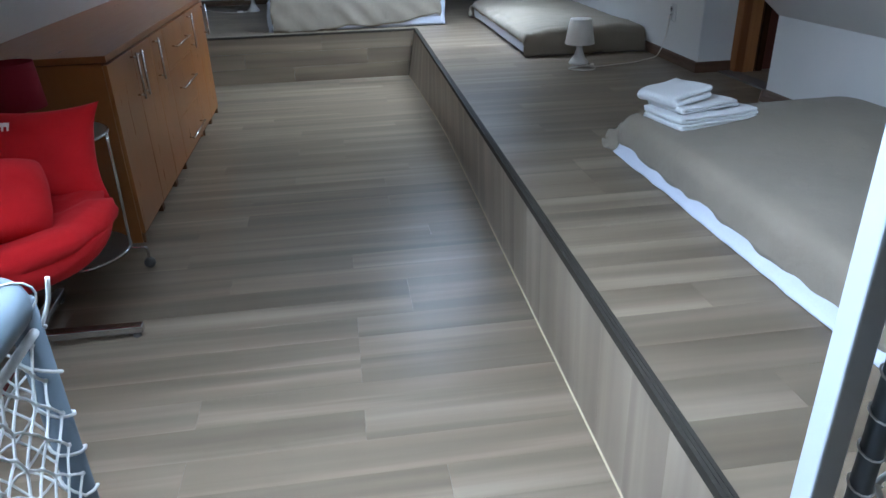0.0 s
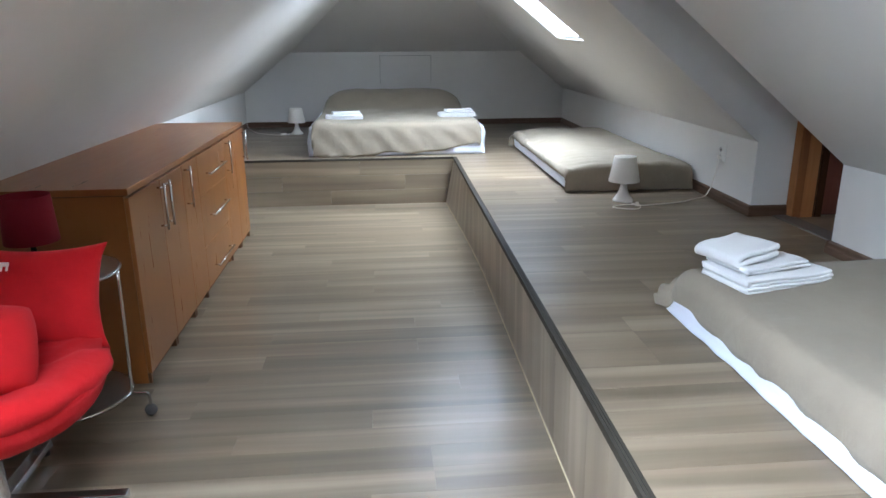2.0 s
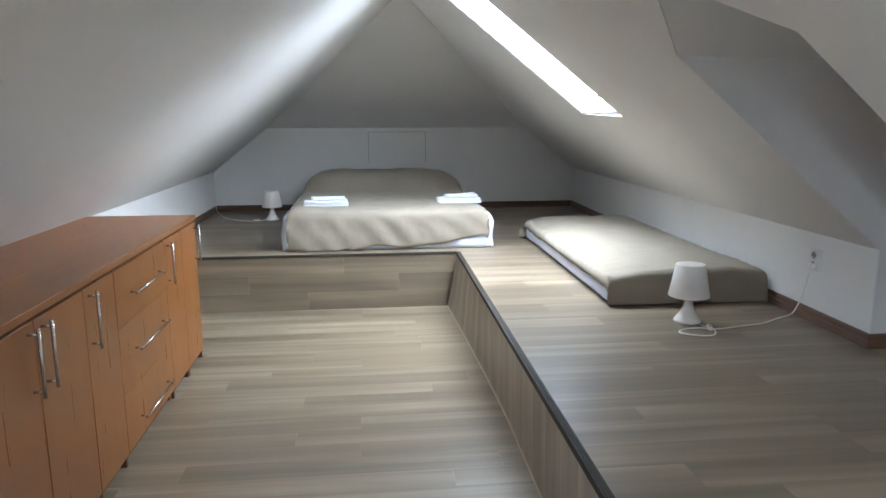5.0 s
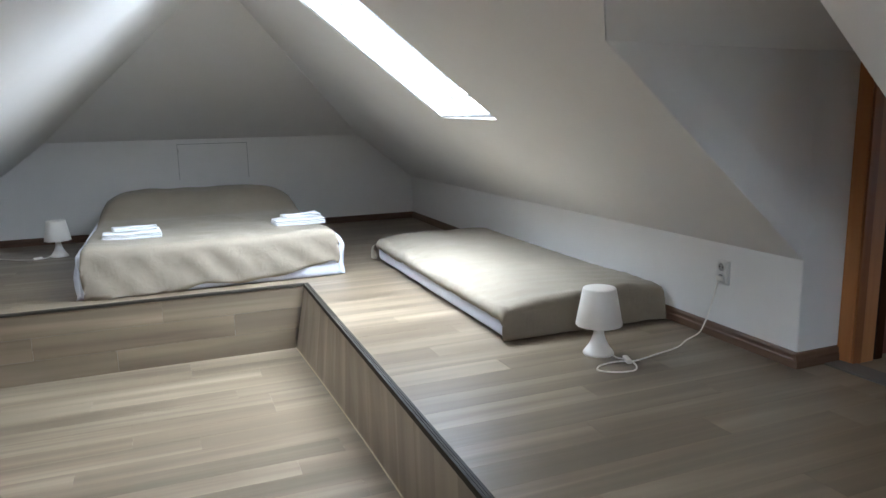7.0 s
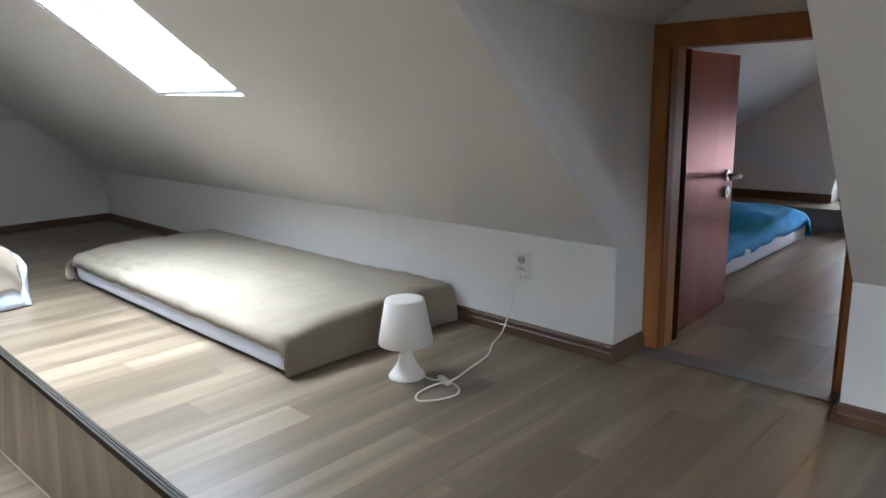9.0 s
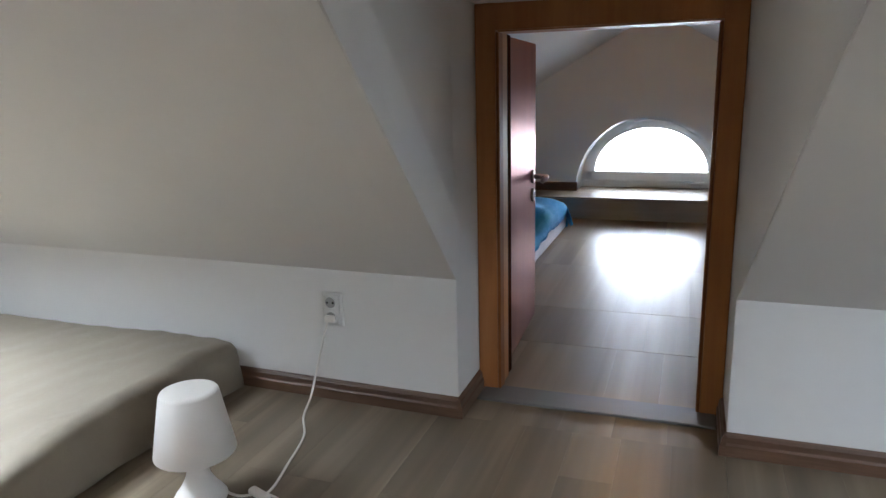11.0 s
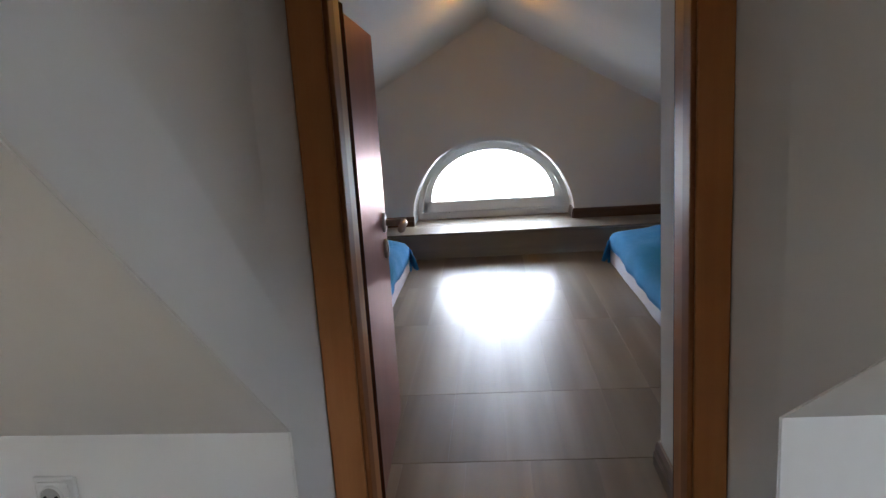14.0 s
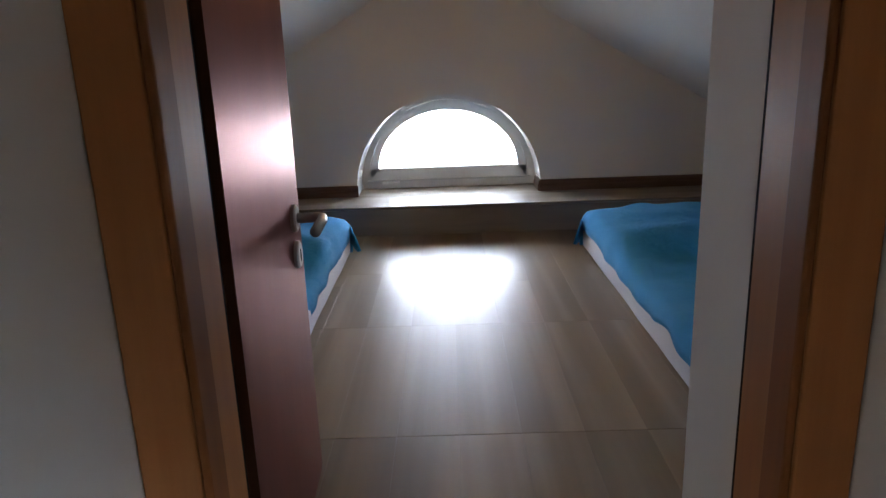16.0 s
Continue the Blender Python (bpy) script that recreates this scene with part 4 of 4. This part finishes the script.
sh = part("shell", shell(1.0, 0, 0.265, rough_=0.01), RED, ch, "red fabric tub shell", True)
md = sh.modifiers.new("thickness", "SOLIDIFY")
md.thickness, md.offset = 0.045, -1.0
bv = sh.modifiers.new("round", "BEVEL")
bv.width, bv.segments, bv.limit_method, bv.angle_limit = 0.018, 3, "ANGLE", radians(50)
bm = bmesh.new()
na = 44
rows = []
for i, (r_, z) in enumerate(((0.0, 0.455), (0.12, 0.46), (0.20, 0.464), (0.265, 0.48), (0.312, 0.488), (0.338, 0.475), (0.345, 0.448), (0.335, 0.42), (0.30, 0.39), (0.2, 0.37), (0.0, 0.36))):
    row = []
    for k in range(na):
        a = 2 * math.pi * k / na
        crease = 0.026 * noise.noise((math.cos(a) * 2.6, math.sin(a) * 2.6, i * 0.8)) - 0.03 * max(0.0, noise.noise((math.cos(a) * 5.5 + 3, math.sin(a) * 5.5, i * 0.5)) - 0.1)
        for a0, wd, dp in ((0.42, 0.10, 0.030), (-0.35, 0.09, 0.026), (-1.15, 0.12, 0.018)):
            crease -= dp * math.exp(-((math.remainder(a - a0, 2 * math.pi)) / wd) ** 2)
        crease += 0.012 * math.exp(-((math.remainder(a - 0.05, 2 * math.pi)) / 0.3) ** 2) * (1 if 3 <= i <= 6 else 0.2)
        rr = max(r_ + crease * (r_ / 0.33), 0.0002)
        row.append(bm.verts.new((rr * math.cos(a), rr * math.sin(a), z + crease * 0.8 * (r_ / 0.33))))
    rows.append(row)
for a_, b_ in zip(rows, rows[1:]):
    for k in range(na):
        j = (k + 1) % na
        bm.faces.new((a_[k], a_[j], b_[j], b_[k]))
bmesh.ops.remove_doubles(bm, verts=bm.verts, dist=0.0006)
part("seat_cushion", bm, RED, ch, "creased red seat cushion", True)
bm = bmesh.new()
lathe(bm, [(0, 0.035), (0.045, 0.035), (0.042, 0.05), (0.028, 0.065), (0.026, 0.275), (0.06, 0.285), (0.09, 0.29), (0, 0.295)], 24)
part("column", bm, CHROME, ch, "chrome swivel column", True)
for k in range(4):
    bm = bmesh.new()
    vs = box(bm, 0.02, 0.35, -0.019, 0.019, 0.018, 0.046, bevel=0.004, seg=2)
    for v in vs:
        f = v.co.x / 0.35
        v.co.z += 0.018 * (1 - f)
        v.co.y *= 1.15 - 0.25 * f
    turn(bm, bm.verts, Matrix.Rotation(radians(4 + 90 * k), 4, "Z"))
    leg = part("leg", bm, CHROME, ch, "flat chrome star leg")
    bm = bmesh.new()
    a = radians(4 + 90 * k)
    lathe(bm, [(0, 0), (0.013, 0), (0.013, 0.018), (0, 0.018)], 12, (0.325 * math.cos(a), 0.325 * math.sin(a)))
    part("glide", bm, RUBBER, leg)


def pillow(m, w, h, t, label, seed, corner=0.0, ear=0.10):
    bm = bmesh.new()
    n_ = 26
    faces = []
    for side in (1, -1):
        g = []
        for i in range(n_ + 1):
            r = []
            for j in range(n_ + 1):
                u, v = 2 * i / n_ - 1, 2 * j / n_ - 1
                pinch = 1 - ear * (1 - abs(v) ** 2) * abs(u) ** 3
                pinch2 = 1 - ear * (1 - abs(u) ** 2) * abs(v) ** 3
                puff = max((1 - abs(u) ** 2.6) * (1 - abs(v) ** 2.6), 0) ** 0.55
                wr = 0.014 * noise.noise((u * 2.4 + seed, v * 2.4, side)) * puff
                q_ = 1 - corner * (u * v) ** 2
                r.append(bm.verts.new((u * w / 2 * pinch * q_, side * (t / 2 * puff + wr), h / 2 + v * h / 2 * pinch2 * q_)))
            g.append(r)
        for i in range(n_):
            for j in range(n_):
                bm.faces.new((g[i][j], g[i + 1][j], g[i + 1][j + 1], g[i][j + 1]))
    bmesh.ops.remove_doubles(bm, verts=bm.verts, dist=0.0008)
    o = thing("cushion", m, label, "cushion", "cushions on the red chair")
    part("cover", bm, RED, o, "", True)
    return o


back_pillow = pillow(pose(-0.985, 2.42, 0.43, -14, 0, -4), 0.46, 0.33, 0.15, "square red cushion with a small pale embroidered motif", 1.0, ear=0.17)
bm = bmesh.new()
for x0, x1, z0, z1 in ((-0.019, 0.017, 0.004, 0.016), (-0.018, -0.012, -0.010, 0.006), (-0.006, -0.001, -0.010, 0.006), (0.010, 0.016, -0.010, 0.006), (-0.024, -0.016, 0.010, 0.024), (-0.029, -0.018, 0.018, 0.024)):
    box(bm, x0, x1, -0.0012, 0.0012, z0, z1)
part("embroidery", bm, PALE_INK, back_pillow, "small pale embroidered motif", m=pose(-0.045, -0.0715, 0.258, -14, 0, 0))
pillow(pose(-0.985, 2.06, 0.43, -22, 10, 34), 0.36, 0.28, 0.25, "plain red cushion leaning in the chair", 5.0, 0.2)

# ---- glass side table ----
tb = thing("side_table", pose(-1.06, 2.76, 0), "small round glass side table with two tiers and chrome legs", "side table")
for zz, rr, nm in ((0.565, 0.215, "top"), (0.095, 0.20, "shelf")):
    bm = bmesh.new()
    lathe(bm, [(0, zz), (rr - 0.004, zz), (rr - 0.001, zz + 0.002), (rr - 0.001, zz + 0.006), (rr - 0.004, zz + 0.008), (0, zz + 0.008)], 56)
    g = part(nm, bm, TABLE_GLASS, tb, "grey glass " + nm)
    bm = bmesh.new()
    pipe(bm, [(rr * math.cos(2 * math.pi * i / 56), rr * math.sin(2 * math.pi * i / 56), zz + 0.003) for i in range(57)], 0.005, 8, False)
    part("rim", bm, CHROME, g, "thin chrome rim", True)
for k in range(3):
    a = radians(2 + 120 * k)
    ca, sa = math.cos(a), math.sin(a)
    bm = bmesh.new()
    pipe(bm, smooth_line([(0.215 * ca, 0.215 * sa, 0.565), (0.212 * ca, 0.212 * sa, 0.35), (0.205 * ca, 0.205 * sa, 0.12), (0.21 * ca, 0.21 * sa, 0.095), (0.25 * ca, 0.25 * sa, 0.092), (0.262 * ca, 0.262 * sa, 0.08), (0.262 * ca, 0.262 * sa, 0.03)], 5), 0.0055, 10)
    leg = part("leg", bm, CHROME, tb, "thin bent chrome leg", True)
    bm = bmesh.new()
    lathe(bm, [(0, -0.012), (0.018, -0.012), (0.022, -0.006), (0.022, 0.006), (0.018, 0.012), (0, 0.012)], 20)
    turn(bm, bm.verts, Matrix.Translation((0.262 * ca, 0.262 * sa, 0.0225)) @ Matrix.Rotation(a, 4, "Z") @ Matrix.Rotation(radians(90), 4, "X"))
    part("castor", bm, RUBBER, leg, "small grey castor", True)

# ---- red lamp on the side table ----
rl = thing("table_lamp", pose(-1.125, 2.80, 0.573), "small unlit lamp with a dark red fabric shade on glass table", "lamp")
bm = bmesh.new()
lathe(bm, [(0, 0), (0.045, 0), (0.046, 0.006), (0.040, 0.011), (0.012, 0.016), (0.009, 0.03), (0.009, 0.17), (0, 0.172)], 24)
part("base", bm, DARK, rl, "dark stem on a round foot", True)
bm = bmesh.new()
lathe(bm, [(0.086, 0.100), (0.0875, 0.100), (0.078, 0.262), (0.0765, 0.262)], 40, close=True)
part("shade", bm, RED_SHADE, rl, "dark red fabric shade", True)
bm = bmesh.new()
for k in range(3):
    a = radians(120 * k)
    pipe(bm, [(0, 0, 0.168), (0.081 * math.cos(a), 0.081 * math.sin(a), 0.20)], 0.0018, 6)
part("shade_ring", bm, STEEL, rl, "thin steel shade carrier")
bm = bmesh.new()
lathe(bm, [(0, 0.17), (0.013, 0.172), (0.013, 0.19), (0.024, 0.215), (0.02, 0.238), (0, 0.245)], 18)
part("bulb", bm, PLASTIC, rl, "unlit white bulb", True)

# ---- table lamps ----


def table_lamp(m, cord, label):
    o = thing("table_lamp", m, label, "lamp", "white table lamps")
    bm = bmesh.new()
    prof = [(0.0, 0.0), (0.060, 0.0), (0.062, 0.006), (0.056, 0.016), (0.042, 0.034), (0.030, 0.056), (0.022, 0.082), (0.018, 0.11), (0.0165, 0.135), (0.0, 0.136)]
    lathe(bm, prof, 36)
    part("base", bm, PLASTIC, o, "flared glossy white base", True)
    bm = bmesh.new()
    lathe(bm, [(0.091, 0.122), (0.0925, 0.124), (0.066, 0.268), (0.063, 0.272), (0.05, 0.2725), (0.0, 0.2725)], 44)
    part("shade", bm, PLASTIC, o, "tapered white plastic shade", True)
    bm = bmesh.new()
    lathe(bm, [(0, 0.136), (0.014, 0.137), (0.014, 0.165), (0.013, 0.17), (0.028, 0.20), (0.028, 0.215), (0.018, 0.236), (0, 0.242)], 20)
    part("bulb", bm, PLASTIC, o, "unlit white bulb", True)
    bm = bmesh.new()
    inv = m.inverted()
    pipe(bm, [inv @ p for p in smooth_line(cord[0], 6)], 0.0032, 8)
    cb = part("cord", bm, PLASTIC, o, "white flex", True)
    if cord[1]:
        bm = boxed(-0.032, 0.032, -0.011, 0.011, 0.0, 0.017, bevel=0.006, seg=3)
        part("switch", bm, PLASTIC, cb, "white inline switch", True, inv @ pose(cord[1][0], cord[1][1], P + 0.001, 0, 0, cord[1][2]))
    return o


zc = P + 0.0035
table_lamp(pose(1.536, 4.394, P), ([(1.578, 4.378, P + 0.012), (1.575, 4.36, zc), (1.566, 4.31, zc), (1.582, 4.252, zc + 0.006), (1.575, 4.20, zc), (1.535, 4.165, zc), (1.47, 4.178, zc), (1.42, 4.222, zc), (1.455, 4.262, zc), (1.53, 4.262, zc + 0.005), (1.61, 4.252, zc), (1.72, 4.275, zc), (1.86, 4.31, zc), (1.96, 4.37, zc), (2.05, 4.40, zc + 0.01), (2.078, 4.40, P + 0.05), (2.092, 4.392, P + 0.10), (2.097, 4.365, P + 0.20), (2.088, 4.34, P + 0.262)], (1.578, 4.262, 70)), "white plastic table lamp, unlit, on the platform floor")
table_lamp(pose(-0.805, 7.98, P), ([(-0.86, 7.97, P + 0.012), (-0.89, 7.93, zc), (-0.98, 7.90, zc), (-1.10, 7.96, zc), (-1.24, 8.10, zc), (-1.33, 8.30, zc), (-1.40, 8.50, zc), (-1.428, 8.56, P + 0.03), (-1.436, 8.57, P + 0.075)], (-0.94, 7.905, 30)), "white plastic table lamp, unlit, beside the double bed")

wl = thing("ceiling_lamp", pose(4.04, R2C, R2Z), "small warm glowing lamp under the ridge of the small room", "lamp")
bm = bmesh.new()
lathe(bm, [(0, 0.0), (0.03, 0.0), (0.03, -0.02), (0.012, -0.026), (0.010, -0.038), (0, -0.038)], 20)
part("mount", bm, STEEL, wl, "round steel mount", True)
bm = bmesh.new()
bmesh.ops.create_icosphere(bm, subdivisions=3, radius=0.02, matrix=Matrix.Translation((0, 0, -0.056)))
m_glow, n_, l_, b_ = material("warm_bulb_glass")
b_.inputs["Base Color"].default_value = (0.9, 0.8, 0.6, 1)
b_.inputs["Emission Color"].default_value = (1.0, 0.5, 0.10, 1)
b_.inputs["Emission Strength"].default_value = 190.0
part("bulb", bm, m_glow, wl, "glowing warm bulb", True)

# ---- socket, hatch ----
so = thing("wall_socket", pose(xk(4.33), 4.333, P + 0.288, 0, 0, -1.8), "white double wall socket with a plug in the lower outlet", "socket")
part("plate", boxed(-0.009, 0.0, -0.036, 0.036, -0.052, 0.052, bevel=0.004, seg=3), SOCKET, so)
part("insert", boxed(-0.014, -0.0085, -0.027, 0.027, -0.046, 0.046, bevel=0.004, seg=2), SOCKET, so)
for zz in (0.023, -0.023):
    bm = bmesh.new()
    lathe(bm, [(0.0, 0.004), (0.017, 0.004), (0.0175, 0.006), (0.0195, 0.006), (0.0195, 0.0), (0.0, 0.0)], 28)
    turn(bm, bm.verts, pose(-0.0138, 0, zz, 0, -90, 0))
    w_ = part("well", bm, SOCKET, so, "round outlet well")
    # flat grey disc; the shade inside the well is in its colour
    bm = bmesh.new()
    lathe(bm, [(0.0, 0), (0.0165, 0), (0.0165, 0.0008), (0.0, 0.0008)], 24)
    turn(bm, bm.verts, pose(-0.0174, 0, zz, 0, -90, 0))
    part("recess", bm, RECESS, w_, "grey disc painted as the shade in the outlet well")
    for yy in (-0.0095, 0.0095):
        bm = bmesh.new()
        lathe(bm, [(0, 0), (0.0032, 0), (0.0032, 0.0012), (0, 0.0012)], 12)
        turn(bm, bm.verts, pose(-0.0182, yy, zz, 0, -90, 0))
        part("pin_hole", bm, DARK, w_)
plug = thing("plug", pose(xk(4.33) - 0.019, 4.333, P + 0.265, 0, 0, -1.8), "flat white plug in the wall socket", "plug")
part("body", boxed(-0.014, 0.0, -0.017, 0.017, -0.012, 0.010, bevel=0.005, seg=3), PLASTIC, plug, smooth=True)

ht = thing("wall_hatch", pose(0.395, FAR, 0.872), "flush white painted access hatch in the end wall", "hatch")
part("panel", boxed(-0.29, 0.29, -0.005, 0.0, 0.0, 0.306, bevel=0.001), WALL, ht)
# thin grey strips paint the shade of the groove round the panel
part("gap", boxed(-0.296, 0.296, -0.0015, -0.0002, 0.3065, 0.3095), STRIP, ht, "dark strip drawn as the shaded gap above the panel")
for xx in (-0.2955, 0.2915):
    part("gap", boxed(xx, xx + 0.003, -0.0012, -0.0002, 0.0, 0.306), STRIP, ht)
part("latch", boxed(-0.293, -0.284, -0.008, -0.004, 0.235, 0.262, bevel=0.001), STEEL, ht)

# ---- netted barriers at the stair ----


def net(bm, origin, ux, uz, w, h, cell=0.05, r=0.0019, sag=0.004, seed=0):
    """Knotted diamond netting over a panel."""
    rnd = random.Random(seed)
    o, ux, uz = Vector(origin), Vector(ux), Vector(uz)
    nrm = ux.cross(uz)
    nu, nv = int(w / cell), int(h / (cell * 0.55))
    p = {}
    for j in range(nv + 1):
        for i in range(nu + 2):
            u = (i + (0.5 if j % 2 else 0)) * cell
            q = o + ux * min(u, w) + uz * (j * cell * 0.55) + nrm * rnd.uniform(-sag, sag) + ux * rnd.uniform(-sag, sag) + uz * rnd.uniform(-sag, sag)
            p[i, j] = q
    for j in range(nv):
        for i in range(nu + 1):
            a = p[i, j]
            for di in ((0, 1) if j % 2 else (-1, 0)):
                b = p.get((i + di, j + 1))
                if b is not None:
                    mid = (a + b) / 2 + uz * rnd.uniform(-0.004, 0.002)
                    pipe(bm, [a, mid, b], r, 5, False)
            bmesh.ops.create_icosphere(bm, subdivisions=1, radius=r * 2.1, matrix=Matrix.Translation(a))


BZ, BX, BY, BR = 0.868, -0.365, 0.911, 0.0235
nbx = thing("net_barrier", pose(0, 0, 0), "grey padded tube barrier hung with white knotted net", "barrier", "netted stair barriers")
bm = bmesh.new()
rc = 0.075
corner = [(BX - rc + rc * math.sin(radians(a)), BY - rc + rc * math.cos(radians(a)), BZ) for a in range(0, 91, 10)]
pipe(bm, [(-1.25, BY, BZ), (-0.8, BY, BZ), *corner, (BX, 0.3, BZ), (BX, -0.6, BZ)], BR, 18)
tube = part("top_tube", bm, TUBE, nbx, "padded grey top tube", True)
bm = bmesh.new()
pipe(bm, [(BX + BR * 1.04 * math.cos(radians(a)) - 0.012, BY - 0.035 + 0.02 * math.cos(radians(a)), BZ + BR * 1.06 * math.sin(radians(a))) for a in range(0, 361, 24)], 0.0016, 6, False)
part("tape", bm, NET, tube, "thin pale seam round the padding", True)
for x_, y_ in ((BX - 0.012, BY - 0.012), (-1.2, BY), (BX, -0.5)):
    bm = bmesh.new()
    pipe(bm, [(x_, y_, 0.0), (x_, y_, 0.4), (x_, y_, BZ - 0.01)], 0.018, 14)
    part("post", bm, TUBE, nbx, "grey upright tube", True)
bm = bmesh.new()
net(bm, (BX, BY - 0.03, BZ - 0.06), (0, -1, 0), (0, 0, -1), 1.3, 0.75, seed=1)
part("net", bm, NET, nbx, "white knotted net")
bm = bmesh.new()
net(bm, (BX - 0.03, BY, BZ - 0.06), (-1, 0, 0), (0, 0, -1), 0.8, 0.75, seed=2)
part("net", bm, NET, nbx, "white knotted net")
bm = bmesh.new()
rnd = random.Random(7)
lash = [(BX - 0.012 + 0.022 * math.cos(k * 1.15), BY - 0.012 + 0.022 * math.sin(k * 1.15), BZ - 0.045 - 0.0125 * k + rnd.uniform(-0.006, 0.006)) for k in range(0, 62)]
pipe(bm, smooth_line(lash, 2), 0.0024, 6)
pipe(bm, smooth_line([(BX + 0.004, BY - 0.01, BZ - 0.05), (BX + 0.016, BY, BZ - 0.02), (BX + 0.022, BY + 0.004, BZ + 0.012)], 4), 0.0032, 6)
pipe(bm, smooth_line([(BX, -0.5, BZ - 0.055), (BX + 0.006, 0.0, BZ - 0.05), (BX - 0.004, 0.4, BZ - 0.058), (BX + 0.004, BY - 0.03, BZ - 0.045)], 6), 0.006, 8)
part("lashing", bm, NET, nbx, "white cord lashing the net to the tubes", True)

po = thing("stair_post", pose(0.579, 0.668, 0), "white painted square post beside the platform edge", "post")
part("post", boxed(-0.017, 0.017, -0.017, 0.017, 0.0, 1.72, bevel=0.003, seg=2), POST, po)
part("foot", boxed(-0.026, 0.026, -0.03, 0.03, 0.0, 0.008, bevel=0.002), POST, po)
nb2 = thing("net_barrier", pose(0, 0, 0), "grey tube frame with white knotted net laced to it", "barrier", "netted stair barriers")
FX, FY, FZ = 0.628, 0.652, 1.02
bm = bmesh.new()
pipe(bm, [(FX, FY, P), (FX, FY, 0.7), (FX, FY, FZ - 0.05), (FX + 0.015, FY, FZ - 0.015), (FX + 0.05, FY, FZ), (1.05, FY, FZ)], 0.0135, 14)
part("tube", bm, TUBE, nb2, "grey bent tube", True)
bm = bmesh.new()
pipe(bm, [(FX - 0.05, FY - 0.008, FZ - 0.02), (FX - 0.02, FY - 0.008, FZ - 0.02), (1.05, FY - 0.01, FZ - 0.02)], 0.0125, 12)
part("top_rail", bm, TUBE, nb2, "grey round rail", True)
bm = bmesh.new()
pipe(bm, [(1.05, FY, P), (1.05, FY, 0.7), (1.05, FY, FZ)], 0.0135, 12)
part("tube", bm, TUBE, nb2, "grey upright tube", True)
bm = bmesh.new()
net(bm, (FX + 0.035, FY, FZ - 0.05), (1, 0, 0), (0, 0, -1), 0.39, 0.55, seed=3)
part("net", bm, NET, nb2, "white knotted net")
bm = bmesh.new()
edge = [(FX + 0.032 + 0.006 * math.sin(k * 1.7), FY - 0.004 * math.cos(k), FZ - 0.06 - k * 0.016) for k in range(35)]
pipe(bm, smooth_line(edge, 2), 0.0042, 7)
for k in range(9):
    zz = FZ - 0.12 - 0.055 * k
    pipe(bm, [(FX + 0.0155 * math.cos(radians(a)), FY + 0.0155 * math.sin(radians(a)), zz + 0.006 * math.sin(radians(a))) for a in range(0, 361, 30)], 0.0017, 5, False)
    pipe(bm, [(FX + 0.015, FY, zz), (FX + 0.032, FY, zz - 0.01)], 0.0017, 5, False)
part("lacing", bm, NET, nb2, "white cord lacing", True)

# ---- floor boards, last ----
_cache = {}


def board_mesh(L, W, mat):
    key = (round(L, 3), round(W, 3), mat.name)
    if key not in _cache:
        bm = bmesh.new()
        h, c = 0.0055, 0.0003
        a, b = L / 2 - 0.00012, W / 2 - 0.00012
        lo = [bm.verts.new((x, y, -h)) for x, y in ((-a, -b), (a, -b), (a, b), (-a, b))]
        mi = [bm.verts.new((x, y, -c)) for x, y in ((-a, -b), (a, -b), (a, b), (-a, b))]
        hi = [bm.verts.new((x, y, 0)) for x, y in ((-a + c, -b + c), (a - c, -b + c), (a - c, b - c), (-a + c, b - c))]
        bm.faces.new(hi)
        for p_, q_ in ((lo, mi), (mi, hi)):
            for i in range(4):
                j = (i + 1) % 4
                bm.faces.new((p_[i], p_[j], q_[j], q_[i]))
        _cache[key] = finish(bm, "board", mat)
    return _cache[key]


def lay(parent, x_from, x_to, y0, y1, z, seed, W=0.128, mat=BOARD):
    """Rows of boards along x; x_from and x_to are functions of y."""
    rnd = random.Random(seed)
    y = y0
    while y < y1 - 0.004:
        w = min(W, y1 - y)
        a, b = x_from(y + w / 2), x_to(y + w / 2)
        x = a
        first = rnd.choice((0.25, 0.45, 0.6, 0.8, 1.0, 1.2)) if b - a > 0.75 else 1.2
        while x < b - 0.003:
            L = min(first, b - x)
            if b - x - L < 0.08:
                L = b - x
            o = new("board", board_mesh(L, w, mat))
            o.parent = parent
            o.location = (x + L / 2, y + w / 2, z)
            x += L
            first = 1.22
        y += w


lay(floor, lambda y: XL, lambda y: base_x(y), NEAR, Y_BACK, 0.0, 11)
lay(platform, lambda y: edge_x(y) + 0.0225, lambda y: xk(y), NEAR, Y_BACK + 0.018, P, 12)
lay(platform, lambda y: XL, lambda y: xk(y), Y_BACK + 0.018, FAR, P, 13)
lay(platform, lambda y: xk(0), lambda y: DX - 0.095, A0, A1, P - 0.0005, 14, (A1 - A0) / 5)
lay(floor2, lambda y: DX + 0.012, lambda y: 2.737, D0 - 0.01, D1, P, 15, 0.159, BOARD_SHINE)
for k, (xa, xb) in enumerate(((2.740, 3.156), (3.158, 3.8595), (3.8600, LEDGE_X))):
    lay(floor2, lambda y: xa, lambda y: xb, R2Y0, R2Y1, P, 16 + k, 0.1475, BOARD_SHINE)
